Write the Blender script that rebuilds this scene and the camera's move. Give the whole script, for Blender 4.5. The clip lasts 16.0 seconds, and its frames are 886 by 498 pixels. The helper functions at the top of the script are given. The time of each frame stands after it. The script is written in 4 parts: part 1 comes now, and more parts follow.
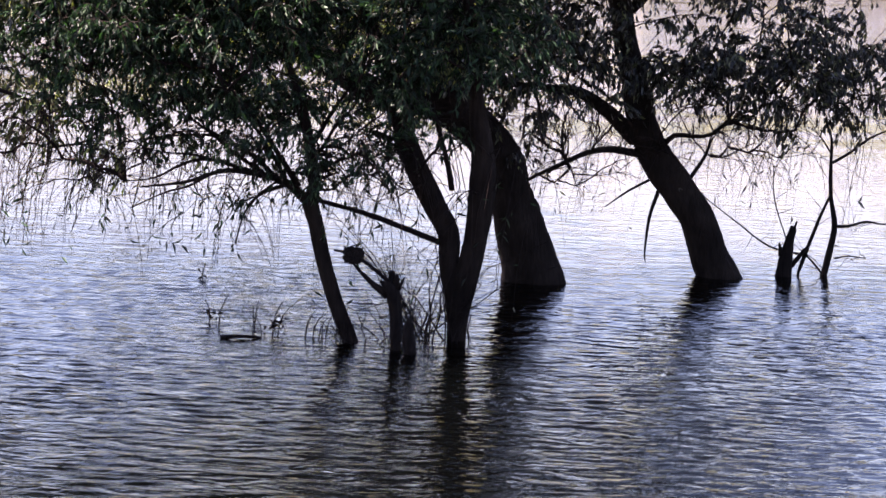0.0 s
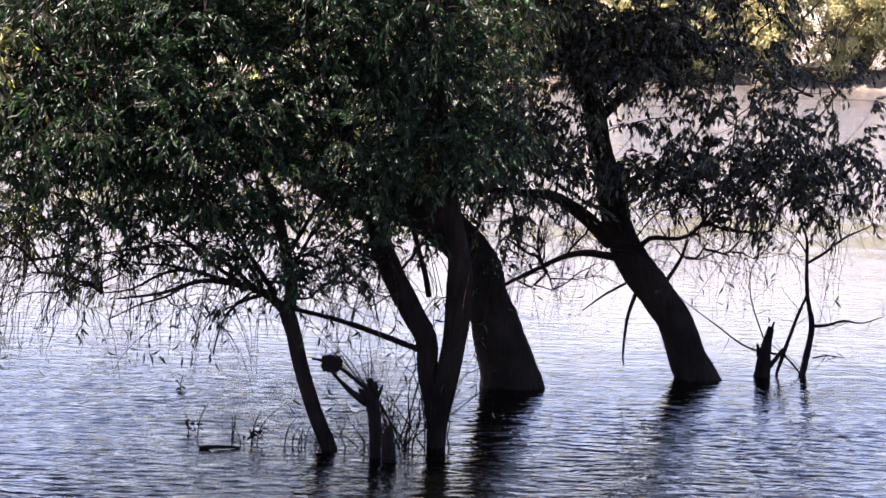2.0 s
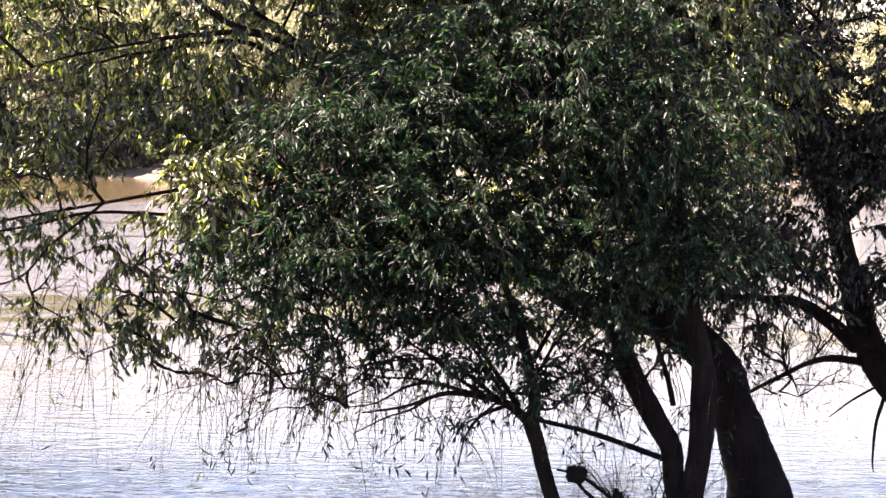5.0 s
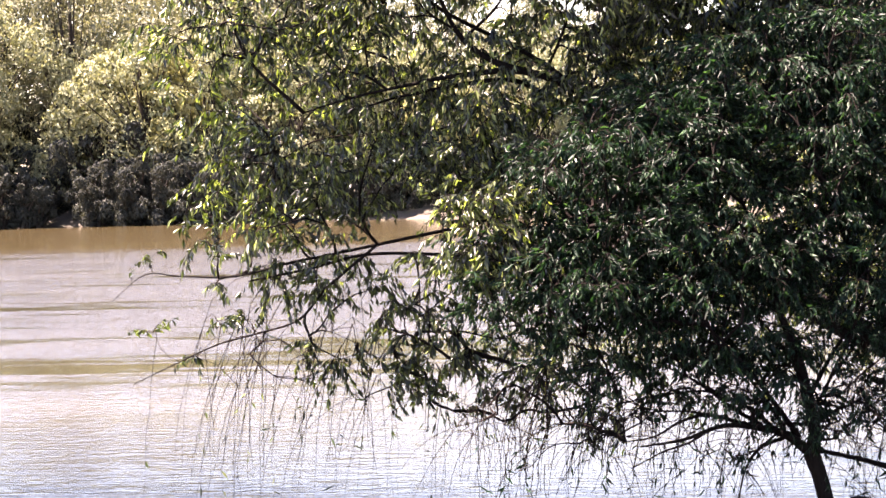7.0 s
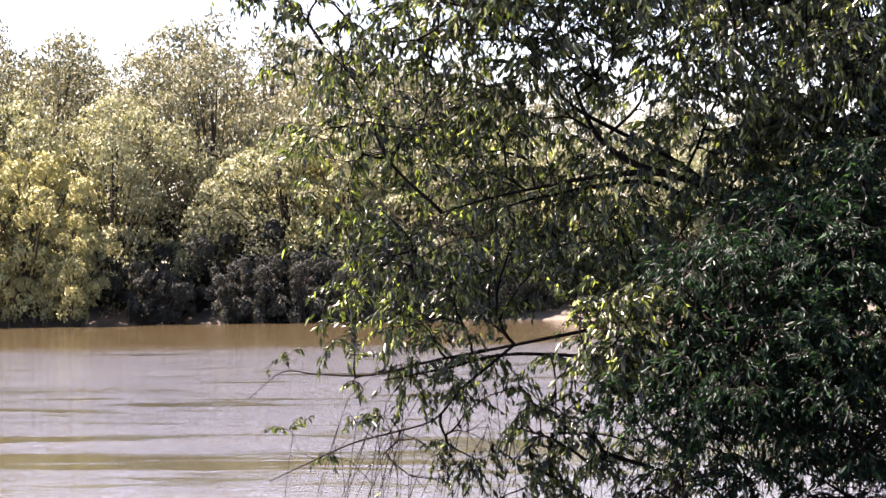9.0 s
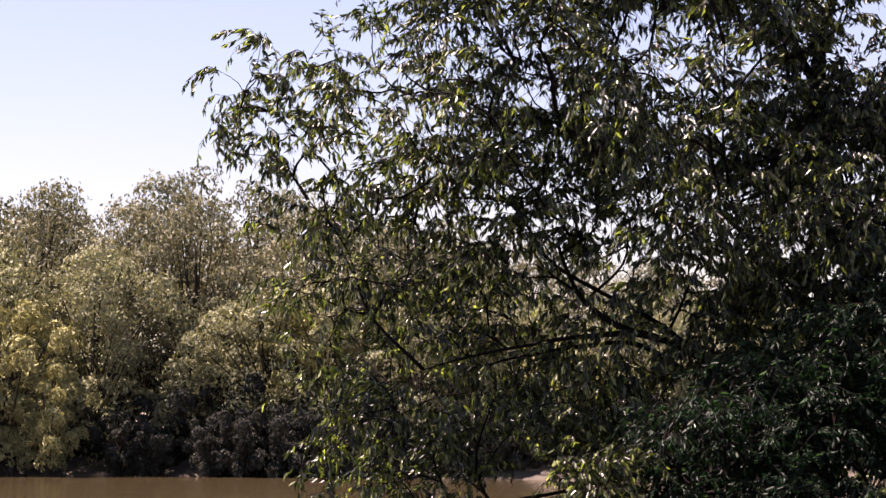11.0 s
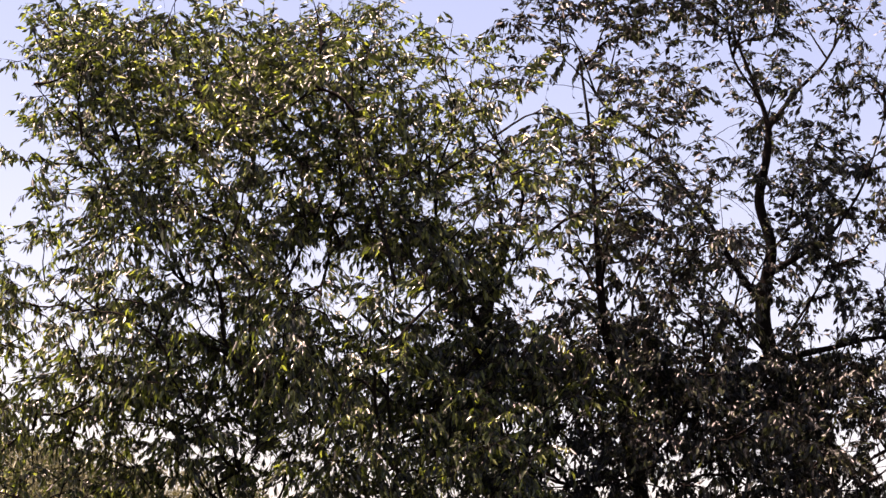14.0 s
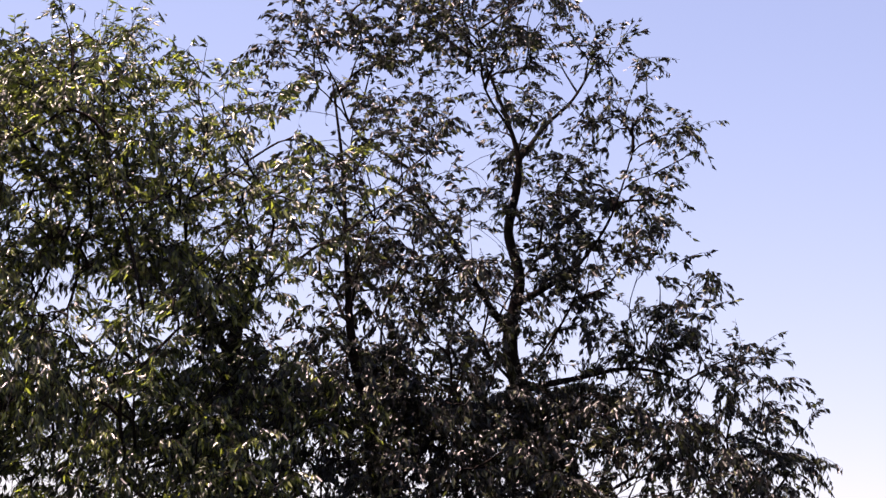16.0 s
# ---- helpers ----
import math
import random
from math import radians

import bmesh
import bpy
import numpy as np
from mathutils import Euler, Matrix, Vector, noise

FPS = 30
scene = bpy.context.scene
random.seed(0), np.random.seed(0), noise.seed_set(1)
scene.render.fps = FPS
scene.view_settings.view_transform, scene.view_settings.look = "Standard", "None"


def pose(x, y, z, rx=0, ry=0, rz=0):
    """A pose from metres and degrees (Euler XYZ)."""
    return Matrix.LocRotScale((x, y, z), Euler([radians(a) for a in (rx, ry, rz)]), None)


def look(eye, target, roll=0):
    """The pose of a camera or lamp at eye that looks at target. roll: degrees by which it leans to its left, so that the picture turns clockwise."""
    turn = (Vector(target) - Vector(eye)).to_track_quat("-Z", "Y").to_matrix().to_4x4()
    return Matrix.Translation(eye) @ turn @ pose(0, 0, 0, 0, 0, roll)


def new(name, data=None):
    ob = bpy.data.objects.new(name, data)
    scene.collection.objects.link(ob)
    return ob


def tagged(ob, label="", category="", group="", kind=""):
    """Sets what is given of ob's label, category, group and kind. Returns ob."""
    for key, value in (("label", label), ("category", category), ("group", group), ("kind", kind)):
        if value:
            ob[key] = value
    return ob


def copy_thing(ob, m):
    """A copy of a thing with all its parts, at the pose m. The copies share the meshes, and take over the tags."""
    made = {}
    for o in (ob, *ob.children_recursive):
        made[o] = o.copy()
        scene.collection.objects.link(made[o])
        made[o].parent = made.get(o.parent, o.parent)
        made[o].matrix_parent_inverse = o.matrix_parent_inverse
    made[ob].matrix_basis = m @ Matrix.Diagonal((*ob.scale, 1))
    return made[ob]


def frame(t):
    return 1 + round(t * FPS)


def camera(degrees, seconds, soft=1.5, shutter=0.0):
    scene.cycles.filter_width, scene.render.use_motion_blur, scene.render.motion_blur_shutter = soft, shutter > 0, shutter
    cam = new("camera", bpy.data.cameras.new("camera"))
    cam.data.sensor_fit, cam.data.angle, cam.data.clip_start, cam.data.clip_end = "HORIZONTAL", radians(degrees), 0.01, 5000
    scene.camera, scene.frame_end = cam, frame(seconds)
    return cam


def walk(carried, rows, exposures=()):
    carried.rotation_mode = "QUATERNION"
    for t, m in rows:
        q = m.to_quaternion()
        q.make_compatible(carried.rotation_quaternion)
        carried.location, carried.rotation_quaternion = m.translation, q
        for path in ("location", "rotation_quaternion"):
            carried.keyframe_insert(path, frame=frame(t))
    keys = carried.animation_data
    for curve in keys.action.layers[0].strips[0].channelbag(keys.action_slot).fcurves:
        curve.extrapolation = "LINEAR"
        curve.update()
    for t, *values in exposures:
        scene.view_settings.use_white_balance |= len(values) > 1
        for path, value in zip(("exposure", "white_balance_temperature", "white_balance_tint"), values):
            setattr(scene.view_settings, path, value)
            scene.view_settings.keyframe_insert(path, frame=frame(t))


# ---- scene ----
# camera: one standing place on the bank, the view turns across the flooded willows and up into their crowns
cam = camera(21.15, 16.0, soft=1.5)
EYE = Vector((0, 0, 2.8))


def aim(yaw, pitch, roll):
    """A camera pose at EYE from yaw (to the left of +y), pitch (up) and roll in degrees."""
    a, b = radians(yaw), radians(pitch)
    way = Vector((-math.sin(a) * math.cos(b), math.cos(a) * math.cos(b), math.sin(b)))
    return look(EYE, EYE + way, roll)


PATH = [
    (0.0, aim(-0.81, -8.01, 2.96)),
    (0.5, aim(-1.74, -7.86, 3.13)),
    (1.0, aim(-1.84, -7.34, 2.25)),
    (1.5, aim(-1.57, -6.46, 1.95)),
    (2.0, aim(-1.25, -5.42, 2.02)),
    (2.5, aim(-0.72, -4.44, 1.77)),
    (3.0, aim(0.10, -3.87, 1.66)),
    (3.2, aim(0.41, -3.76, 1.49)),
    (5.3, aim(5.65, -2.57, 0.13)),
    (5.5, aim(6.37, -2.37, -0.09)),
    (6.0, aim(8.12, -2.22, -1.14)),
    (6.5, aim(9.78, -2.09, -1.41)),
    (7.0, aim(11.20, -1.95, -1.67)),
    (7.5, aim(12.31, -1.78, -1.79)),
    (8.0, aim(13.16, -1.44, -1.81)),
    (8.5, aim(14.16, -0.49, -1.59)),
    (9.0, aim(14.45, 0.55, -1.06)),
    (9.2, aim(14.56, 1.00, -0.95)),
    (11.3, aim(13.63, 4.86, 0.56)),
    (11.5, aim(12.98, 5.20, 1.13)),
    (12.0, aim(11.80, 6.27, 1.69)),
    (12.5, aim(10.99, 7.20, 2.53)),
    (13.0, aim(9.66, 8.02, 2.64)),
    (13.5, aim(7.76, 9.33, 2.86)),
    (14.0, aim(6.07, 10.19, 3.44)),
    (14.5, aim(4.75, 10.47, 3.24)),
    (15.0, aim(3.06, 10.68, 3.35)),
    (15.5, aim(1.38, 11.06, 3.46)),
    (16.0, aim(-0.01, 11.20, 3.41)),
]
EXPOSURES = [(0.0, 3.54, 6700, 40), (3.0, 3.63, 6650, 40), (5.4, 3.97, 7150, 36), (6.5, 3.9, 7100, 36), (7.5, 3.78, 6800, 35), (9.0, 3.3, 6550, 36), (11.3, 2.12, 6950, 43), (12.5, 2.2, 7150, 43), (14.5, 2.38, 7900, 42), (16.0, 2.22, 7100, 43)]
walk(cam, PATH, EXPOSURES)

# ---- light ----
SUN_AZIMUTH, SUN_HEIGHT = -92, 65  # degrees: clockwise from +y, above the horizon
world = bpy.data.worlds.new("sky")
scene.world = world
world.use_nodes = True
sky = world.node_tree.nodes.new("ShaderNodeTexSky")
sky.sky_type, sky.sun_disc = "NISHITA", False
sky.sun_elevation, sky.sun_rotation = radians(SUN_HEIGHT), radians(SUN_AZIMUTH % 360)
sky.air_density, sky.dust_density, sky.ozone_density = 1.15, 0.5, 1.2
background = world.node_tree.nodes["Background"]
background.inputs["Strength"].default_value = 0.0405
world.node_tree.links.new(sky.outputs["Color"], background.inputs["Color"])
sun = new("sun", bpy.data.lights.new("sun", "SUN"))
sun.data.energy, sun.data.angle, sun.data.color = 5.0, radians(0.5), (1.0, 0.92, 0.80)
sa, sh = radians(SUN_AZIMUTH), radians(SUN_HEIGHT)
sun_way = Vector((math.sin(sa) * math.cos(sh), math.cos(sa) * math.cos(sh), math.sin(sh)))
sun.matrix_world = look(sun_way * 60, (0, 0, 0))


# ---- materials ----
def material(name):
    m = bpy.data.materials.new(name)
    m.use_nodes = True
    nt = m.node_tree
    return m, nt, nt.nodes["Principled BSDF"], nt.nodes["Material Output"]


def node(nt, kind, **values):
    n = nt.nodes.new(kind)
    for key, value in values.items():
        n.inputs[key.replace("_", " ")].default_value = value
    return n


def ramp(nt, source, stops):
    r = nt.nodes.new("ShaderNodeValToRGB")
    e = r.color_ramp.elements
    while len(e) < len(stops):
        e.new(0.5)
    for k, (place, colour) in zip(e, stops):
        k.position, k.color = place, (*colour, 1)
    nt.links.new(source, r.inputs["Fac"])
    return r.outputs["Color"]


def leaf_material(name, stops, glow, rough=0.42, passing=(4.2, 4.3, 1.3), gloss=0.34, patches=1.3, uneven=(0.75, 1.3)):
    """Thin leaves: colour by leaf, light passing through."""
    m, nt, p, out = material(name)
    geo = nt.nodes.new("ShaderNodeNewGeometry")
    tint = ramp(nt, geo.outputs["Random Per Island"], stops)
    patch = node(nt, "ShaderNodeTexNoise", Scale=patches, Detail=2.0)
    coord = nt.nodes.new("ShaderNodeTexCoord")
    nt.links.new(coord.outputs["Object"], patch.inputs["Vector"])
    hue = nt.nodes.new("ShaderNodeHueSaturation")
    shift = node(nt, "ShaderNodeMapRange", From_Min=0.3, From_Max=0.7, To_Min=uneven[0], To_Max=uneven[1])
    nt.links.new(patch.outputs["Fac"], shift.inputs["Value"])
    nt.links.new(shift.outputs["Result"], hue.inputs["Value"])
    nt.links.new(tint, hue.inputs["Color"])
    nt.links.new(hue.outputs["Color"], p.inputs["Base Color"])
    p.inputs["Roughness"].default_value = rough
    p.inputs["Specular IOR Level"].default_value = gloss
    through_leaf = nt.nodes.new("ShaderNodeBsdfTranslucent")
    warm = node(nt, "ShaderNodeMix")
    warm.data_type, warm.blend_type = "RGBA", "MULTIPLY"
    warm.inputs["Factor"].default_value = 1.0
    warm.inputs["B"].default_value = (*passing, 1)
    nt.links.new(hue.outputs["Color"], warm.inputs["A"])
    nt.links.new(warm.outputs["Result"], through_leaf.inputs["Color"])
    mix = nt.nodes.new("ShaderNodeMixShader")
    mix.inputs["Fac"].default_value = glow
    nt.links.new(p.outputs["BSDF"], mix.inputs[1])
    nt.links.new(through_leaf.outputs["BSDF"], mix.inputs[2])
    nt.links.new(mix.outputs["Shader"], out.inputs["Surface"])
    return m


def bark_material(name, dark, light, scale=1.0):
    """Furrowed bark: grooves along the height, flecks and damp stains."""
    m, nt, p, out = material(name)
    coord = nt.nodes.new("ShaderNodeTexCoord")
    mapping = nt.nodes.new("ShaderNodeMapping")
    mapping.inputs["Scale"].default_value = (1, 1, 0.16)
    nt.links.new(coord.outputs["Object"], mapping.inputs["Vector"])
    furrow = node(nt, "ShaderNodeTexNoise", Scale=38.0 * scale, Detail=6.0, Roughness=0.65)
    nt.links.new(mapping.outputs["Vector"], furrow.inputs["Vector"])
    stain = node(nt, "ShaderNodeTexNoise", Scale=4.0, Detail=4.0)
    nt.links.new(coord.outputs["Object"], stain.inputs["Vector"])
    both = nt.nodes.new("ShaderNodeMath")
    both.operation = "MULTIPLY"
    nt.links.new(furrow.outputs["Fac"], both.inputs[0])
    nt.links.new(stain.outputs["Fac"], both.inputs[1])
    nt.links.new(ramp(nt, both.outputs["Value"], [(0.1, dark), (0.42, light)]), p.inputs["Base Color"])
    p.inputs["Roughness"].default_value = 0.92
    p.inputs["Specular IOR Level"].default_value = 0.06
    bump = node(nt, "ShaderNodeBump", Strength=0.9, Distance=0.02)
    nt.links.new(furrow.outputs["Fac"], bump.inputs["Height"])
    nt.links.new(bump.outputs["Normal"], p.inputs["Normal"])
    return m


def water_material():
    """Muddy river: small wind ripples near by, slack water under the far bank, slicks drawn out by the current."""
    m, nt, p, out = material("river_water")
    coord = nt.nodes.new("ShaderNodeTexCoord")
    sep = nt.nodes.new("ShaderNodeSeparateXYZ")
    nt.links.new(coord.outputs["Object"], sep.inputs["Vector"])

    def waves(size, scale, turn=0.0, detail=2.0, distortion=0.0):
        mp = nt.nodes.new("ShaderNodeMapping")
        mp.inputs["Scale"].default_value = size
        mp.inputs["Rotation"].default_value = (0, 0, radians(turn))
        nt.links.new(coord.outputs["Object"], mp.inputs["Vector"])
        n = node(nt, "ShaderNodeTexNoise", Scale=scale, Detail=detail, Roughness=0.55, Distortion=distortion)
        nt.links.new(mp.outputs["Vector"], n.inputs["Vector"])
        return n.outputs["Fac"]

    def calc(op, a, b):
        n = nt.nodes.new("ShaderNodeMath")
        n.operation = op
        for k, v in enumerate((a, b)):
            if isinstance(v, (int, float)):
                n.inputs[k].default_value = v
            else:
                nt.links.new(v, n.inputs[k])
        return n.outputs["Value"]

    ripple = waves((0.42, 1.0, 1.0), 6.5, 5, 3.0, 0.9)
    chop = waves((0.4, 1.0, 1.0), 1.9, -8, 3.0, 0.6)
    swell = waves((0.35, 1.0, 1.0), 0.45, 4, 1.0)
    # wind reaches the water near the willows; beyond them it lies smoother
    wind = node(nt, "ShaderNodeMapRange", From_Min=17.5, From_Max=24.0, To_Min=0.2, To_Max=0.11)
    nt.links.new(calc("ADD", sep.outputs["Y"], calc("MULTIPLY", calc("SUBTRACT", waves((0.25, 0.5, 1), 1.0), 0.5), 9.0)), wind.inputs["Value"])
    fine = node(nt, "ShaderNodeMapRange", From_Min=16.5, From_Max=21.0, To_Min=0.5, To_Max=0.17)
    nt.links.new(sep.outputs["Y"], fine.inputs["Value"])
    far_fine = node(nt, "ShaderNodeMapRange", From_Min=25.0, From_Max=42.0, To_Min=0.0, To_Max=0.7)
    nt.links.new(sep.outputs["Y"], far_fine.inputs["Value"])
    # the calm strip and brown reflection band by the far bank end where the river bends
    open_water = node(nt, "ShaderNodeMapRange", From_Min=-20.0, From_Max=0.0, To_Min=0.0, To_Max=60.0)
    nt.links.new(sep.outputs["X"], open_water.inputs["Value"])
    bend_wind = node(nt, "ShaderNodeMapRange", From_Min=68.0, From_Max=100.0, To_Min=0.0, To_Max=0.006)
    nt.links.new(sep.outputs["Y"], bend_wind.inputs["Value"])
    broad = calc("MULTIPLY", calc("ADD", calc("MULTIPLY", chop, 0.034), calc("MULTIPLY", swell, 0.028)), wind.outputs["Result"])
    height = calc("ADD", calc("MULTIPLY", calc("MULTIPLY", ripple, 0.050), calc("ADD", fine.outputs["Result"], far_fine.outputs["Result"])), broad)
    # longer wind waves on the open reach round the bend
    reach_waves = calc("MULTIPLY", waves((0.3, 1.0, 1.0), 0.4, 3, 2.0), calc("MULTIPLY", bend_wind.outputs["Result"], open_water.outputs["Result"]))
    height = calc("ADD", height, reach_waves)
    # slack water under the far bank, and in seams drawn out by the current
    lee = node(nt, "ShaderNodeMapRange", From_Min=82.0, From_Max=90.0, To_Min=1.0, To_Max=0.35)
    nt.links.new(calc("SUBTRACT", calc("ADD", sep.outputs["Y"], calc("MULTIPLY", calc("SUBTRACT", waves((0.05, 0.25, 1), 1.0), 0.5), 10.0)), open_water.outputs["Result"]), lee.inputs["Value"])
    slick = node(nt, "ShaderNodeMapRange", From_Min=0.56, From_Max=0.66, To_Min=1.0, To_Max=0.15)
    # the longest seams, at their distances from the bank, ragged and broken along their length
    seam_place = node(nt, "ShaderNodeMapRange", From_Min=24.0, From_Max=60.0)
    ragged = calc("MULTIPLY", calc("SUBTRACT", waves((0.12, 0.7, 1.0), 1.0, 2, 6.0, 0.5), 0.5), 11.0)
    nt.links.new(calc("ADD", sep.outputs["Y"], ragged), seam_place.inputs["Value"])
    seam = ramp(nt, seam_place.outputs["Result"], [(0.15, (0, 0, 0)), (0.2, (0.95, 0.95, 0.95)), (0.25, (0.8, 0.8, 0.8)), (0.36, (0.7, 0.7, 0.7)), (0.42, (0.75, 0.75, 0.75)), (0.455, (0, 0, 0)), (0.685, (0, 0, 0)), (0.73, (1, 1, 1)), (0.775, (0, 0, 0))])
    stretch = node(nt, "ShaderNodeMapRange", From_Min=0.35, From_Max=0.6)
    nt.links.new(waves((0.13, 0.2, 1.0), 1.0, 12, 3.0), stretch.inputs["Value"])
    nt.links.new(calc("ADD", calc("ADD", waves((0.11, 0.36, 1.0), 1.0, 2, 5.0, 1.4), calc("MULTIPLY", calc("SUBTRACT", waves((0.3, 2.2, 1.0), 1.0, 3, 4.0, 0.8), 0.5), 0.5)), calc("MULTIPLY", calc("MULTIPLY", seam, stretch.outputs["Result"]), 0.21)), slick.inputs["Value"])
    away = node(nt, "ShaderNodeMapRange", From_Min=24.0, From_Max=32.0, To_Min=0.0, To_Max=1.0)
    nt.links.new(sep.outputs["Y"], away.inputs["Value"])
    slick_far = calc("SUBTRACT", 1.0, calc("MULTIPLY", calc("SUBTRACT", 1.0, slick.outputs["Result"]), away.outputs["Result"]))
    calm = calc("MULTIPLY", lee.outputs["Result"], slick_far)
    bump = node(nt, "ShaderNodeBump", Distance=1.0)
    nt.links.new(calm, bump.inputs["Strength"])
    nt.links.new(height, bump.inputs["Height"])
    nt.links.new(bump.outputs["Normal"], p.inputs["Normal"])
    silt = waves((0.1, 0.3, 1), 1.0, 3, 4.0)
    # river silt, paled beyond the willows to carry sky reflection; near black close by
    near_black = ramp(nt, silt, [(0.3, (0.0002, 0.0003, 0.0003)), (0.7, (0.0004, 0.0005, 0.0005))])
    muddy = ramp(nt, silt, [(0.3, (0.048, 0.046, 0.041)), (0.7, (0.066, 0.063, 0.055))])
    far_pale = node(nt, "ShaderNodeMapRange", From_Min=18.5, From_Max=28.0)
    nt.links.new(sep.outputs["Y"], far_pale.inputs["Value"])
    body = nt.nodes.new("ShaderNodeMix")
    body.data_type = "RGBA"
    nt.links.new(far_pale.outputs["Result"], body.inputs["Factor"])
    nt.links.new(near_black, body.inputs["A"])
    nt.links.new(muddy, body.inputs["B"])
    slack = node(nt, "ShaderNodeMapRange", From_Min=1.0, From_Max=0.35)
    nt.links.new(lee.outputs["Result"], slack.inputs["Value"])
    # brown tint paints the far trees' reflection into the strip by the bank
    tree_reflection = nt.nodes.new("ShaderNodeMix")
    tree_reflection.data_type = "RGBA"
    tree_reflection.inputs["B"].default_value = (0.050, 0.039, 0.019, 1)
    nt.links.new(slack.outputs["Result"], tree_reflection.inputs["Factor"])
    # seams tinted olive: water colour with the far trees' reflection painted in
    seam_tint = nt.nodes.new("ShaderNodeMix")
    seam_tint.data_type = "RGBA"
    seam_tint.inputs["B"].default_value = (0.026, 0.024, 0.011, 1)
    seam_amount = node(nt, "ShaderNodeMapRange", From_Min=1.0, From_Max=0.15, To_Max=0.9)
    nt.links.new(slick_far, seam_amount.inputs["Value"])
    nt.links.new(seam_amount.outputs["Result"], seam_tint.inputs["Factor"])
    nt.links.new(body.outputs["Result"], seam_tint.inputs["A"])
    nt.links.new(seam_tint.outputs["Result"], tree_reflection.inputs["A"])
    nt.links.new(tree_reflection.outputs["Result"], p.inputs["Base Color"])
    p.inputs["Roughness"].default_value = 0.06
    p.inputs["IOR"].default_value = 1.333
    return m


def ground_material():
    m, nt, p, out = material("bank_soil")
    coord = nt.nodes.new("ShaderNodeTexCoord")
    n = node(nt, "ShaderNodeTexNoise", Scale=0.8, Detail=8.0, Roughness=0.6)
    nt.links.new(coord.outputs["Object"], n.inputs["Vector"])
    nt.links.new(ramp(nt, n.outputs["Fac"], [(0.3, (0.035, 0.028, 0.019)), (0.55, (0.06, 0.05, 0.034)), (0.75, (0.045, 0.048, 0.022))]), p.inputs["Base Color"])
    p.inputs["Roughness"].default_value = 0.95
    bump = node(nt, "ShaderNodeBump", Strength=0.7, Distance=0.1)
    nt.links.new(n.outputs["Fac"], bump.inputs["Height"])
    nt.links.new(bump.outputs["Normal"], p.inputs["Normal"])
    return m


# few bright tones among dark ones put sunlit flecks into the leaf colour
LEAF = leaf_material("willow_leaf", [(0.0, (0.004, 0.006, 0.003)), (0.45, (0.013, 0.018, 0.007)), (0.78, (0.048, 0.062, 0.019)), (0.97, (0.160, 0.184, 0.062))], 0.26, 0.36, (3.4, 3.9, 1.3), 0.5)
# young, twin and tall crowns: leaves darkened to carry shade and backlight
LEAF_SHADED = leaf_material("shaded_willow_leaf", [(0.0, (0.0018, 0.0055, 0.003)), (0.6, (0.0048, 0.0135, 0.0068)), (0.9, (0.0125, 0.029, 0.0135)), (1.0, (0.032, 0.06, 0.028))], 0.13, 0.46, (3.4, 4.7, 1.8), 0.11)
LEAF_BACKLIT = leaf_material("backlit_willow_leaf", [(0.0, (0.0015, 0.0018, 0.0013)), (0.55, (0.0045, 0.0055, 0.0036)), (0.86, (0.017, 0.0215, 0.0105)), (1.0, (0.085, 0.096, 0.046))], 0.13, 0.38, (3.1, 3.6, 1.5), 0.3)
# uneven patches darken parts of each far crown to suggest shaded hollows
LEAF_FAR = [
    # poplars stand behind, darkened for the shaded gaps between front crowns
    leaf_material("shaded_poplar_leaf", [(0.0, (0.100, 0.106, 0.068)), (1.0, (0.198, 0.198, 0.128))], 0.15, 0.85, (1.7, 1.65, 0.9), 0.2, 0.5, (0.5, 1.35)),
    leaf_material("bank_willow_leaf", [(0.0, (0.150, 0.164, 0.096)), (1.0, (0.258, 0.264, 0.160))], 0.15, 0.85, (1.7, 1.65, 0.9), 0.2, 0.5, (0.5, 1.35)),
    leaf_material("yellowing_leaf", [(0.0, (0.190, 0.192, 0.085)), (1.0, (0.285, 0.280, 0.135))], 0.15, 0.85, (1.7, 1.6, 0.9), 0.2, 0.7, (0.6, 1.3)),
    # brush leaves darkened to carry the shade below the overhanging crowns
    leaf_material("shaded_brush_leaf", [(0.0, (0.019, 0.023, 0.020)), (1.0, (0.056, 0.060, 0.050))], 0.15, 0.85, (1.7, 1.6, 0.9), 0.2, 0.7, (0.5, 1.3)),
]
# bark set below natural tones, putting the backlit trunks' shade into its colour
BARK = bark_material("shaded_willow_bark", (0.0025, 0.002, 0.0018), (0.016, 0.0125, 0.0105))
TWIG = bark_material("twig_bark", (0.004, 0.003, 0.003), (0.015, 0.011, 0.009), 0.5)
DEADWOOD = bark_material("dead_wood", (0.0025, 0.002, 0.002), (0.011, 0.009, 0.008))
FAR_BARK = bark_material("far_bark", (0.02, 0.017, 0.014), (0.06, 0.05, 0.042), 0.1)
WATER, SOIL = water_material(), ground_material()


# ---- mesh builders ----
def mesh_of(name, verts, faces, mats, index=None, smooth=False):
    """A mesh from arrays: faces is an (n, 3) or (n, 4) array or a list of such arrays."""
    groups = faces if isinstance(faces, list) else [faces]
    groups = [np.asarray(g, np.int32) for g in groups if len(g)]
    me = bpy.data.meshes.new(name)
    me.vertices.add(len(verts))
    me.vertices.foreach_set("co", np.asarray(verts, np.float32).ravel())
    counts = np.concatenate([np.full(len(g), g.shape[1], np.int32) for g in groups])
    loops = np.concatenate([g.ravel() for g in groups])
    me.loops.add(len(loops))
    me.loops.foreach_set("vertex_index", loops)
    me.polygons.add(len(counts))
